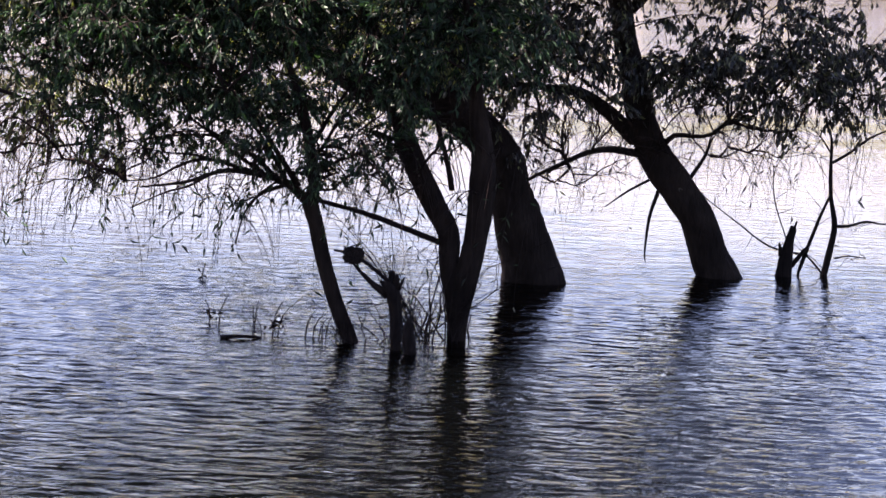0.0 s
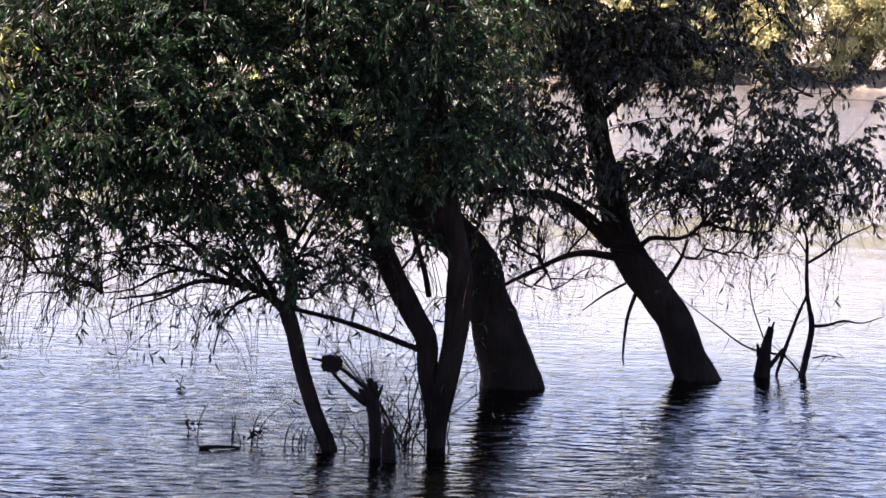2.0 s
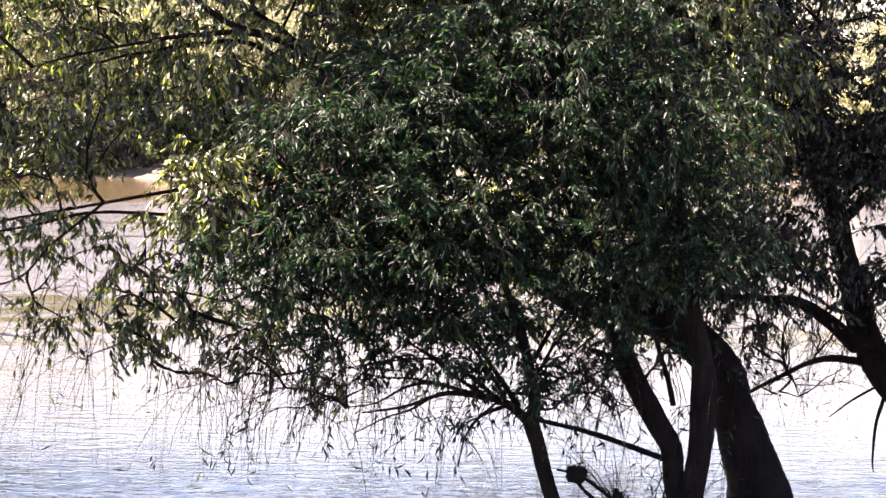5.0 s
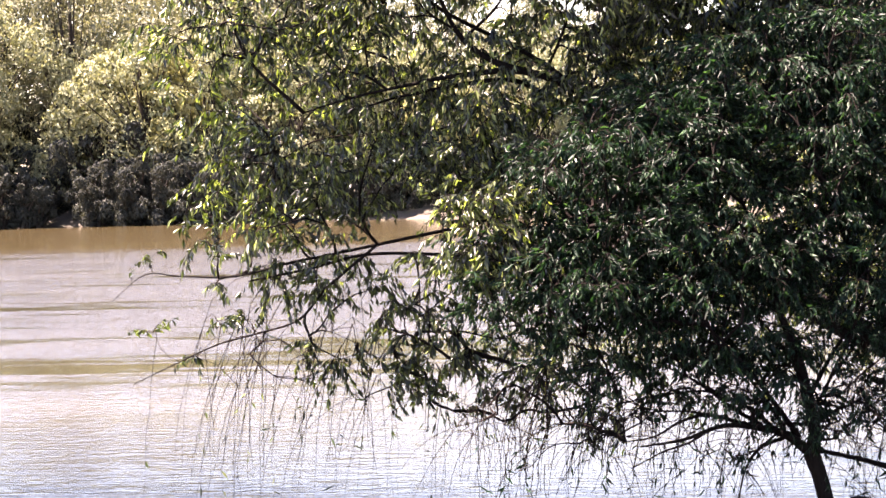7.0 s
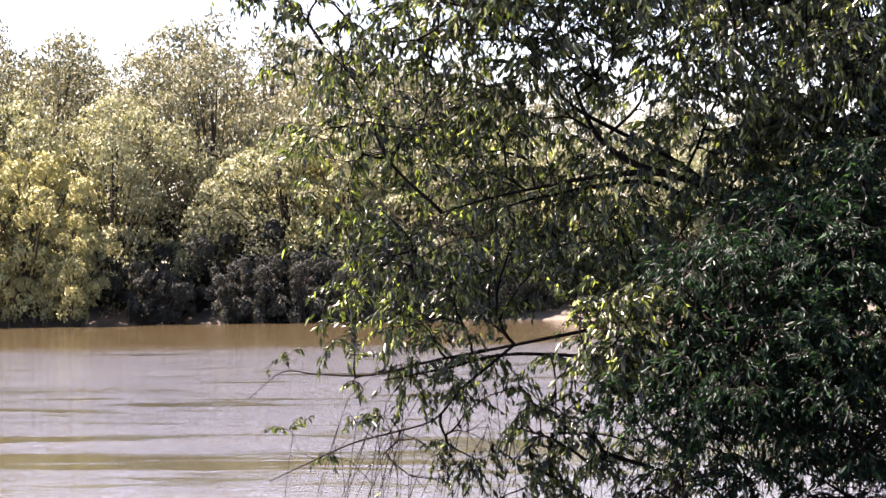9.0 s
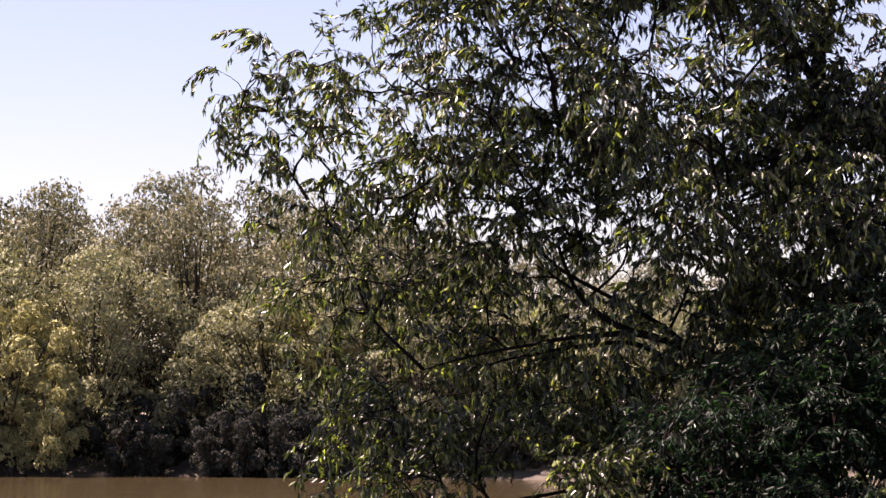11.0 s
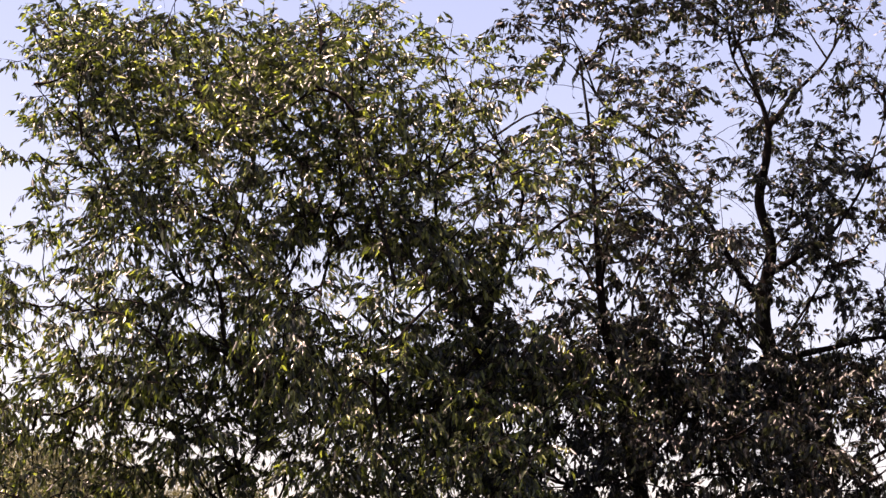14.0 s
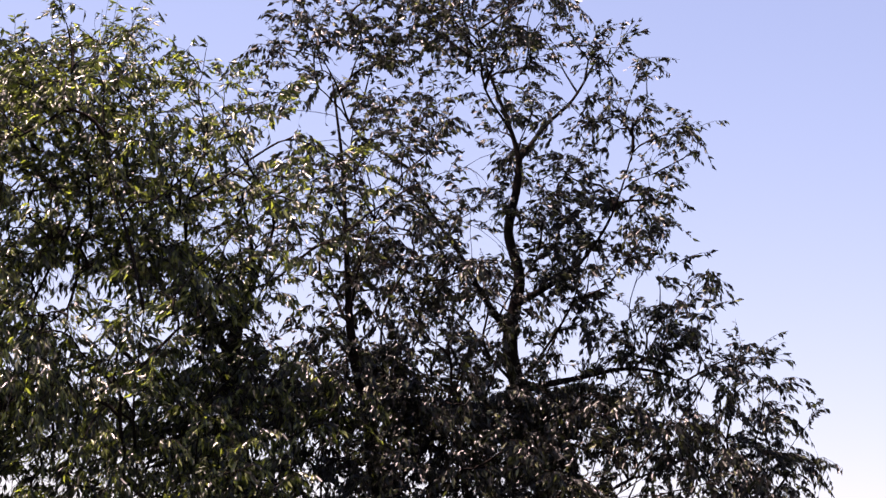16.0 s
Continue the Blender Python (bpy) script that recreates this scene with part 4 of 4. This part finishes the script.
masses(CROWN_BROAD, (-5.1, 16.3, 2.2, 0.3, 0.2, 0.1, 2), (-4.3, 16.4, 2.05, 0.6, 0.7, 0.2, 9), (-3.6, 16.6, 1.95, 0.8, 0.95, 0.35, 26), (-3, 16.7, 1.5, 0.7, 0.95, 0.45, 22), (-2.2, 16.5, 1.4, 0.7, 0.95, 0.5, 22), (-2.4, 16.8, 2.15, 0.9, 0.95, 0.45, 34), (-0.3, 17.4, 2.1, 1.1, 1.14, 0.5, 50), (0.2, 17.5, 1.85, 0.5, 0.5, 0.3, 22))
willow((0.98, 18.4, 0), "broad old willow with a heavy arching trunk, half sunlit crown", LIMBS_BROAD, CROWN_BROAD, [(-5.4, -2.0, 16.2, 17.0, 1.2, 1.9, 0.25, 42), (-5.1, -3.6, 16.2, 16.5, 1.5, 1.9, 0.3, 26)], 23, LEAF, apart=300, leaf=(0.062, 0.29, 0.019), thick=1.15, hang=0.85, bare=[(-4.2, 16.4, 1.6, 0.8, 0.4, 0.3, 12), (-3.2, 16.6, 1.2, 1.0, 0.5, 0.3, 18), (-2.2, 16.5, 0.95, 0.8, 0.4, 0.3, 18), (-0.6, 17.0, 1.6, 0.8, 0.5, 0.4, 16), (0.2, 17.6, 1.4, 0.5, 0.4, 0.4, 30), (-3.0, 16.6, 5.0, 1.8, 1.0, 1.2, 60), (-1.0, 17.0, 6.3, 1.5, 0.8, 0.9, 40)])
CROWN_TWIN = []
masses(CROWN_TWIN, (0.3, 15.2, 1.95, 0.6, 0.25, 0.35, 18), (-0.3, 15.2, 1.8, 0.5, 0.25, 0.4, 6), (0.1, 15.5, 2.7, 0.8, 0.65, 0.7, 107), (-0.5, 15.6, 2.3, 0.6, 0.52, 0.5, 38), (0.5, 15.5, 2.2, 0.5, 0.52, 0.45, 30), (-0.3, 15.5, 3.4, 0.7, 0.65, 0.5, 58), (0, 15.6, 1.5, 0.4, 0.39, 0.3, 9))
willow((0.35, 15.6, 0), "twin-stemmed willow with furrowed dark bark rising from the water", LIMBS_TWIN, CROWN_TWIN, [(-0.4, 0.9, 15.3, 15.8, 0.9, 1.5, 0.1, 26)], 37, LEAF_SHADED, apart=150, leaf=(0.05, 0.29, 0.016), thick=1.3, hang=0.5, bare=[(0.1, 15.5, 1.3, 0.6, 0.4, 0.4, 36)])
CROWN_YOUNG = []
masses(CROWN_YOUNG, (-1.0, 15.2, 1.2, 0.5, 0.5, 0.35, 6), (-0.4, 15.3, 1.35, 0.4, 0.4, 0.35, 6), (-1.8, 15.1, 1.75, 0.5, 0.5, 0.3, 14), (-1.3, 15.1, 1.9, 0.6, 0.5, 0.3, 14), (-2.1, 15.0, 2.0, 0.4, 0.5, 0.3, 16), (-1.5, 15.2, 3.1, 0.55, 0.5, 0.35, 55), (-0.9, 15.3, 3.4, 0.6, 0.5, 0.35, 46), (-0.3, 15.4, 3.65, 0.6, 0.5, 0.35, 36))
masses(CROWN_YOUNG, (-1.8, 15.1, 2.75, 0.7, 0.6, 0.35, 70), (-1.1, 15.2, 2.8, 0.6, 0.6, 0.4, 40), (-1.7, 15.1, 1.95, 0.6, 0.6, 0.3, 14), (-1.6, 15.1, 1.55, 0.7, 0.5, 0.2, 8), (-0.7, 15.3, 1.55, 0.5, 0.4, 0.2, 16), (-0.2, 15.3, 1.75, 0.4, 0.4, 0.25, 12), (-1.5, 15, 2.25, 1, 0.75, 0.5, 100), (-2.15, 14.9, 2.2, 0.75, 0.75, 0.35, 52))
masses(CROWN_YOUNG, (-0.8, 15.2, 2.25, 0.8, 0.75, 0.6, 46), (-1.5, 15.1, 1.45, 1, 0.75, 0.25, 22), (-1.6, 15.1, 2.7, 0.9, 0.9, 0.6, 92), (-0.5, 15.3, 1.45, 0.5, 0.6, 0.3, 4), (-0.6, 15.4, 3, 0.7, 0.9, 0.5, 58), (-0.9, 15.2, 1.25, 0.7, 0.6, 0.25, 8), (-2.3, 14.95, 1.95, 0.6, 0.6, 0.3, 32), (-1.2, 15.1, 1.75, 0.6, 0.6, 0.3, 24))
willow((-0.36, 15.33, 0), "slender young willow with a low dense green crown", LIMBS_YOUNG, CROWN_YOUNG, [(-2.8, -0.9, 14.8, 15.4, 0.9, 1.4, 0.5, 60)], 41, LEAF_SHADED, apart=300, leaf=(0.05, 0.29, 0.016), thick=1.25, hang=0.45, bare=[(-0.9, 15.2, 1.4, 0.8, 0.5, 0.35, 60), (-1.3, 15.1, 1.1, 1.0, 0.5, 0.3, 60), (-2.3, 15.0, 1.15, 0.7, 0.5, 0.3, 24), (-0.4, 15.3, 1.2, 0.5, 0.4, 0.4, 40)])

# ---- dead wood in the water ----
LIMBS_BAR = []
add_limb(LIMBS_BAR, "x", (-0.64, 15.3, 0.93, 0.013), (-0.36, 15.4, 0.855, 0.017), (-0.09, 15.5, 0.76, 0.018), (0.19, 15.6, 0.65, 0.019))
LIMBS_STUMP = []
add_limb(LIMBS_STUMP, "x", (-0.06, 15.13, -0.01, 0.038), (-0.07, 15.13, 0.22, 0.038), (-0.09, 15.13, 0.33, 0.046), (-0.11, 15.13, 0.39, 0.054))
add_limb(LIMBS_STUMP, "prong", (-0.13, 15.13, 0.36, 0.034), (-0.22, 15.1, 0.42, 0.02), (-0.31, 15.06, 0.51, 0.012), (-0.36, 15.03, 0.57, 0.007))
add_limb(LIMBS_STUMP, "prong", (-0.08, 15.13, 0.4, 0.026), (-0.07, 15.1, 0.49, 0.009))
add_limb(LIMBS_STUMP, "prong", (-0.06, 15.13, 0.39, 0.018), (-0.03, 15.2, 0.45, 0.007))
LIMBS_STUB = []
add_limb(LIMBS_STUB, "x", (0.04, 15, -0.03, 0.04), (0.02, 15, 0.08, 0.047), (0.02, 15, 0.18, 0.029), (0.02, 15, 0.22, 0.014))
LIMBS_SNAG = []
add_limb(LIMBS_SNAG, "trunk", (3.08, 19.3, -0.01, 0.07), (3.09, 19.3, 0.1, 0.058), (3.1, 19.3, 0.22, 0.046), (3.13, 19.3, 0.36, 0.03))
add_limb(LIMBS_SNAG, "prong", (3.13, 19.3, 0.33, 0.018), (3.16, 19.3, 0.45, 0.007))
add_limb(LIMBS_SNAG, "prong", (3.06, 19.3, 0.17, 0.03), (3.03, 19.28, 0.27, 0.007))
add_limb(LIMBS_SNAG, "limb", (3.11, 19.3, 0.04, 0.02), (3.18, 19.3, 0.14, 0.02), (3.24, 19.3, 0.22, 0.017), (3.29, 19.32, 0.27, 0.008))
LIMBS_SAPLING = []
add_limb(LIMBS_SAPLING, "trunk", (3.45, 19.5, 0, 0.03), (3.5, 19.5, 0.28, 0.028), (3.51, 19.5, 0.43, 0.025), (3.46, 19.5, 0.67, 0.019), (3.44, 19.48, 0.91, 0.016), (3.43, 19.47, 1.12, 0.012), (3.4, 19.46, 1.22, 0.005))
add_limb(LIMBS_SAPLING, "limb", (3.44, 19.48, 0.93, 0.014), (3.57, 19.45, 1.02, 0.012), (3.73, 19.4, 1.16, 0.009), (3.93, 19.35, 1.27, 0.005))
add_limb(LIMBS_SAPLING, "limb", (3.51, 19.5, 0.41, 0.014), (3.62, 19.47, 0.42, 0.011), (3.76, 19.43, 0.47, 0.009), (3.9, 19.38, 0.46, 0.006), (4.06, 19.3, 0.53, 0.003))
add_limb(LIMBS_SAPLING, "limb", (3.22, 19.4, 0.02, 0.014), (3.26, 19.42, 0.14, 0.02), (3.36, 19.45, 0.44, 0.015), (3.45, 19.48, 0.66, 0.012))
add_limb(LIMBS_SAPLING, "limb", (3.25, 19.4, 0.17, 0.01), (2.95, 19.35, 0.24, 0.008), (2.68, 19.3, 0.42, 0.006), (2.42, 19.3, 0.6, 0.004))
add_limb(LIMBS_SAPLING, "limb", (3.42, 19.45, 0.02, 0.01), (3.33, 19.42, 0.12, 0.009), (3.24, 19.4, 0.2, 0.006))
add_limb(LIMBS_SAPLING, "limb", (3.1, 19.4, 0.3, 0.006), (2.98, 19.38, 0.62, 0.005), (2.95, 19.36, 0.9, 0.003))
add_limb(LIMBS_SAPLING, "limb", (3.43, 19.47, 1.02, 0.009), (3.34, 19.42, 1.14, 0.006), (3.27, 19.4, 1.2, 0.003))
add_limb(LIMBS_SAPLING, "limb", (3.53, 19.5, 0.14, 0.007), (3.64, 19.47, 0.17, 0.005), (3.78, 19.45, 0.16, 0.003))


def crooked(line, rng):
    """A thin bare twig that leaves a limb sideways."""
    at = line[rng.integers(len(line) // 4, len(line)), :3]
    way = rng.normal(0, 1, 3) * [1, 0.5, 0.7] + [0, 0, 0.35]
    ln = rng.uniform(0.08, 0.3) / np.linalg.norm(way)
    t = np.linspace(0, 1, 5)[:, None]
    xyz = at + way * ln * t + rng.normal(0, 0.012, (5, 3)) * t
    return np.hstack([xyz, 0.0036 - 0.0022 * t])


def deadwood(name, base, label, category, limbs, seed, foot=True, twigs=0):
    rng = np.random.default_rng(seed)
    fine = []
    ob = thing(name, base, label, category)
    for kind, points in limbs:
        line = smooth_line(points, 0.04)
        if foot and abs(points[0][2]) < 0.03:
            low = line[0].copy()
            low[2] -= 0.4
            line = np.vstack([low, line])
        kind = {"x": "stem", "prong": "splinter"}.get(kind, kind)
        if twigs and kind == "limb":
            fine += [crooked(line, rng) for _ in range(twigs)]
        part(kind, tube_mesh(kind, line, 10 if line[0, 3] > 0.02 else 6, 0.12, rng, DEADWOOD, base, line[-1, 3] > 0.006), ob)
    if fine:
        v, f = sticks(fine, 4)
        part("twigs", mesh_of("twigs", v - np.array(base), f, [DEADWOOD], smooth=True), ob, kind="stuff")
    return ob


deadwood("fallen_branch", (0.19, 15.6, 0.64), "bare dead branch wedged slanting between two willows", "branch", LIMBS_BAR, 3, False)
deadwood("tree_stump", (-0.06, 15.13, 0), "broken dark stump with splintered forked top in water", "stump", LIMBS_STUMP, 4)
deadwood("tree_stump", (0.04, 15.0, 0), "short dark rotten stub standing in the water", "stump", LIMBS_STUB, 5)
deadwood("tree_stump", (3.08, 19.3, 0), "jagged dead stump beside the bare sapling", "stump", LIMBS_SNAG, 6)
deadwood("dead_sapling", (3.45, 19.5, 0), "bare crooked dead sapling rising from the water", "tree", LIMBS_SAPLING, 7, twigs=5)


def driftwood():
    """A short waterlogged stick lying on the water."""
    rng = np.random.default_rng(8)
    line = smooth_line([(-1.2, 15.2, 0.008, 0.016), (-1.1, 15.23, 0.016, 0.014), (-1.0, 15.27, 0.01, 0.011), (-0.95, 15.29, 0.004, 0.006)], 0.03)
    ob = new("floating_stick", tube_mesh("floating_stick", line, 8, 0.15, rng, DEADWOOD, (-1.1, 15.23, 0), True))
    ob.location = (-1.1, 15.23, 0)
    tagged(ob, "short dark waterlogged stick floating by the willows", "stick")


def weed(x, y, height, stalks, seed, leaf_count=0):
    """A few dead stalks sticking out of the water."""
    rng = np.random.default_rng(seed)
    ob = thing("dead_weed", (x, y, 0), "thin dead weed stalks poking out of the water", "weed", "drowned weeds")
    for _ in range(stalks):
        h = height * (0.5 + 0.6 * rng.random())
        a, b = rng.normal(0, 0.05, 2), rng.normal(0, 0.28, 2)
        line = smooth_line([(a[0], a[1], -0.15, 0.0045), (a[0] + b[0] * h * 0.3, a[1] + b[1] * h * 0.3, h * 0.5, 0.0038), (a[0] + b[0] * h, a[1] + b[1] * h, h, 0.002)], 0.05)
        stalk = part("stalk", tube_mesh("stalk", line, 5, 0.1, rng, DEADWOOD, (0, 0, 0)), ob)
        side = line[len(line) // 2]
        twig = smooth_line([side * [1, 1, 1, 0.8], side + [rng.normal(0, 0.05), 0.0, 0.05, -0.002]], 0.03)
        part("twig", tube_mesh("twig", np.maximum(twig, [-9, -9, -9, 0.0015]), 4, 0.1, rng, DEADWOOD, (0, 0, 0)), stalk)
    if leaf_count:
        v, f = leaves(rng.normal(0, 0.03, (leaf_count, 3)) + [0, 0, 0.05], rng.normal(0, 1, (leaf_count, 3)), 0.05, 0.4, rng)
        part("dead_leaf_clump", mesh_of("dead_leaf_clump", v, f, [DEADWOOD]), ob, kind="stuff")


def brushwood(name, label, x, y, low, high, spread, count, seed):
    """A tangle of thin bare shoots standing round a foot of a tree."""
    rng = np.random.default_rng(seed)
    ob = thing(name, (x, y, 0), label, "brushwood")
    lines = []
    for _ in range(count):
        a = rng.normal(0, 1, 2) * spread * [1, 0.5]
        h = rng.uniform(low, high)
        t = np.linspace(0, 1, 7)[:, None]
        way = np.array([rng.normal(0, 0.35), rng.normal(0, 0.2), 1.0])
        xyz = np.array([a[0], a[1], -0.1]) + way * h * t + np.array([rng.normal(0, 0.2), 0, -0.15]) * h * t * t + rng.normal(0, 0.012, (7, 3))
        lines.append(np.hstack([xyz, 0.006 - 0.0045 * t]))
        for _ in range(3):
            k = rng.integers(2, 6)
            tip = xyz[k] + rng.normal(0, 0.1, 3) + [0, 0, 0.05]
            lines.append(np.vstack([[*xyz[k], 0.003], [*((xyz[k] + tip) / 2 + rng.normal(0, 0.01, 3)), 0.0022], [*tip, 0.0012]]))
    v, f = sticks(lines, 4)
    part("twig_tangle", mesh_of("twig_tangle", v, f, [DEADWOOD], smooth=True), ob, kind="stuff")


def flood_debris():
    """Matted flood litter caught on the branch beside the stump."""
    rng = np.random.default_rng(9)
    ob = thing("flood_debris", (-0.36, 15.2, 0.59), "dark matted flood litter caught on a broken branch", "debris")
    bm = bmesh.new()
    bmesh.ops.create_icosphere(bm, subdivisions=4, radius=1.0)
    for vert in bm.verts:
        c = vert.co.copy()
        square = c / max(abs(c.x), abs(c.y), abs(c.z)) * 0.75 + c * 0.25
        rough = 1 + 0.22 * noise.noise(c * 2.3) + 0.16 * noise.noise(c * 7.0)
        vert.co = Vector((square.x * 0.062, square.y * 0.045, square.z * 0.05)) * rough
    me = bpy.data.meshes.new("matted_litter")
    bm.to_mesh(me)
    bm.free()
    me.materials.append(DEADWOOD)
    part("matted_litter", me, ob)
    n = 46
    p = rng.standard_normal((n, 3))
    p = p / np.abs(p).max(axis=1, keepdims=True) * [0.06, 0.045, 0.048]
    v, f = leaves(p, rng.normal(0, 1, (n, 3)) * [1, 0.6, 0.7], 0.024, 0.4, rng)
    part("litter", mesh_of("litter", v, f, [DEADWOOD]), ob, kind="stuff")
    line = smooth_line([(-0.13, 0, 0.03, 0.007), (0.0, 0, 0.0, 0.01), (0.12, -0.06, -0.06, 0.012), (0.26, -0.07, -0.17, 0.014)], 0.04)
    part("branch", tube_mesh("branch", line, 6, 0.1, rng, DEADWOOD, (0, 0, 0)), ob)


driftwood()
flood_debris()
for x, y, h, k, seed, n in ((-0.86, 15.5, 0.22, 3, 51, 26), (-1.03, 15.65, 0.18, 2, 52, 0), (-1.28, 15.8, 0.3, 2, 53, 12), (-0.61, 15.36, 0.24, 3, 54, 0), (-0.52, 15.43, 0.2, 3, 55, 0), (-1.57, 17.6, 0.12, 1, 56, 8)):
    weed(x, y, h, k, seed, n)
brushwood("brushwood", "bare thin shoots tangled round the foot of the willow", 0.12, 15.55, 0.35, 1.15, 0.15, 34, 61)
brushwood("brushwood", "low bare twigs between stump and young willow", -0.2, 15.3, 0.12, 0.5, 0.12, 14, 62)


# ---- far wood ----
def far_tree(name, label, category, seed, height, width, leaf_mat, lumps, per, bottom, leaf=0.25, weep=1.0):
    """A tree of the far bank: trunk, limbs to each leaf mass, and a crown of many small leaf tufts with gaps."""
    rng = np.random.default_rng(seed)
    tree = thing(name, (0, 0, 0), label, category, "far bank trees")
    lean = rng.normal(0, 0.05, 2)
    top = np.array([lean[0] * height, lean[1] * height, height * 0.86])
    trunk = smooth_line([(0, 0, -0.6, 0.026 * height), (top[0] * 0.3 + rng.normal(0, 0.2), top[1] * 0.3, height * 0.3, 0.02 * height), (*(top * [0.7, 0.7, 0.7]), 0.012 * height), (*top, 0.03)], 0.8)
    part("trunk", tube_mesh("trunk", trunk, 8, 0.06, rng, FAR_BARK, (0, 0, 0)), tree)
    V, Ff, lines, n = [], [], [], 0
    for k in range(lumps):
        # most of the crown sits high and overhangs the bare foot
        u = ((k + rng.random()) / lumps) ** 0.72
        h = bottom + (1 - bottom) * u
        spread = width * (0.35 + 0.75 * min(1, u / 0.6)) * min(1, (1.06 - u) / 0.3) ** 0.6
        a = rng.random() * 2 * math.pi
        d = spread * rng.random() ** 0.5
        c = np.array([math.cos(a) * d + top[0] * h, math.sin(a) * d + top[1] * h, h * height * 0.95])
        r = height * (0.062 + 0.062 * rng.random()) * (1.15 - 0.36 * h)
        j = int(np.clip((h - 0.25) * 0.8, 0.1, 0.9) * (len(trunk) - 1))
        lines.append(np.array([[*trunk[j, :3], 0.075], [*((trunk[j, :3] + c) / 2 + [0, 0, 0.05 * d]), 0.05], [*c, 0.02]]))
        m = int(1.75 * per * (r / (height * 0.1)) ** 2)
        v = rng.standard_normal((m, 3))
        v /= np.linalg.norm(v, axis=1, keepdims=True)
        v[:, 2] = np.where(v[:, 2] < -0.6, -v[:, 2], v[:, 2])
        ragged = np.sin(v[:, 0:1] * 8 + k) * np.sin(v[:, 1:2] * 7 + 2 * k) * np.sin(v[:, 2:3] * 6 + 3 * k)
        bumpy = (1 + 0.24 * ragged) * (1 - 0.2 * rng.random((m, 1)) ** 2) + 0.09 * rng.standard_normal((m, 1))
        p = c + v * r * [1.15, 1.15, 0.95 + 0.3 * (1 - h)] * bumpy
        # the under side trails down in tufts
        p[:, 2] -= weep * 0.4 * r * rng.random(m) ** 2 * (v[:, 2] < 0.1)
        facing = v + rng.normal(0, 0.42, (m, 3))
        lie = np.cross(facing, rng.normal(0, 1, (m, 3))) + [0, 0, -0.8 * weep]
        lv, lf = leaves(p, lie, leaf, 0.46, rng, facing)
        V.append(lv)
        Ff.append(lf + n)
        n += len(lv)
    sv, sf = sticks(lines, 5)
    part("limbwork", mesh_of("limbwork", sv, sf, [FAR_BARK], smooth=True), tree, kind="stuff")
    part("crown", mesh_of("crown", np.vstack(V), np.vstack(Ff), [leaf_mat]), tree, kind="stuff")
    return tree


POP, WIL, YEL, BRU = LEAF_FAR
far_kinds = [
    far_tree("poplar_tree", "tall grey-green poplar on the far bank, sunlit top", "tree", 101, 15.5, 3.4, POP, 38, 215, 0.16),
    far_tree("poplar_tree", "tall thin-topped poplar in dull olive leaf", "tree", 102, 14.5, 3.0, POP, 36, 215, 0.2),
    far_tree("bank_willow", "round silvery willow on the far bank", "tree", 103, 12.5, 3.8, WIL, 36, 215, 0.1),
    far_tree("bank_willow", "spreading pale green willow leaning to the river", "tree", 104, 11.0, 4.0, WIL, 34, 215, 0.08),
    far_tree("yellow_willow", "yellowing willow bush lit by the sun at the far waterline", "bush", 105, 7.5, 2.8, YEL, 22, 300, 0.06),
    far_tree("bank_bush", "low brush at the far waterline, leaf colour darkened as shade", "bush", 106, 3.6, 2.3, BRU, 22, 200, 0.0, 0.2, 1.6),
]
rng_far = np.random.default_rng(77)
used = set()


def plant(k, x, y, scale, turn):
    m = Matrix.LocRotScale((x, y, 0.25), Euler((0, 0, turn)), (scale,) * 3)
    if k not in used:
        used.add(k)
        far_kinds[k].matrix_basis = m
        return
    ob = copy_thing(far_kinds[k], m)
    ob.scale = (scale,) * 3


def treeline(x):
    """The wood grows lower downstream."""
    return float(np.interp(x, [-60, -48, -30, -10, 20], [1.10, 1.02, 0.86, 0.70, 0.72]))


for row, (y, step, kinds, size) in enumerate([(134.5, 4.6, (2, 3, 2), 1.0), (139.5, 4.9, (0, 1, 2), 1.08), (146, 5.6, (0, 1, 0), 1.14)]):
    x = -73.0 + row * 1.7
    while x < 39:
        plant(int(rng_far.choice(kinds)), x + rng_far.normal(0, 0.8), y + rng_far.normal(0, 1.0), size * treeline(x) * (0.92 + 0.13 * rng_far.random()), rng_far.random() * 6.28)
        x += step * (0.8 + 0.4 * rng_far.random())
# dark brush rows stand in for shade under the crowns and close sky gaps
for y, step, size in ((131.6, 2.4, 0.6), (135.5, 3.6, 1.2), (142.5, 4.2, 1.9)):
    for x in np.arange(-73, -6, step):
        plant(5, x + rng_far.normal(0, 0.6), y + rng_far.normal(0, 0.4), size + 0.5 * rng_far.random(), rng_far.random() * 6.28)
for x, y, s in ((-57.8, 128.8, 1.3), (-61.5, 129.5, 1.35), (-44.5, 136.5, 1.35), (-59.5, 128.6, 0.55), (-57.0, 128.4, 0.5), (-54.7, 128.2, 0.5), (-55.3, 127.9, 0.85), (-41.5, 136.5, 1.3), (-37.0, 136.5, 1.2), (-25.0, 131.5, 1.0), (-4.0, 132.0, 0.7), (1.0, 131.8, 0.8), (5.5, 132.0, 0.65), (9.0, 131.8, 0.9), (13.0, 132.0, 0.75), (17.0, 131.7, 0.9), (21.0, 132.0, 1.1), (24.5, 131.8, 0.8), (28.0, 132.5, 1.1), (33.0, 132.0, 1.2), (37.0, 132.0, 0.8)):
    plant(4, x, y, s, rng_far.random() * 6.28)
# more dark brush in place of the shaded hollows at the waterline
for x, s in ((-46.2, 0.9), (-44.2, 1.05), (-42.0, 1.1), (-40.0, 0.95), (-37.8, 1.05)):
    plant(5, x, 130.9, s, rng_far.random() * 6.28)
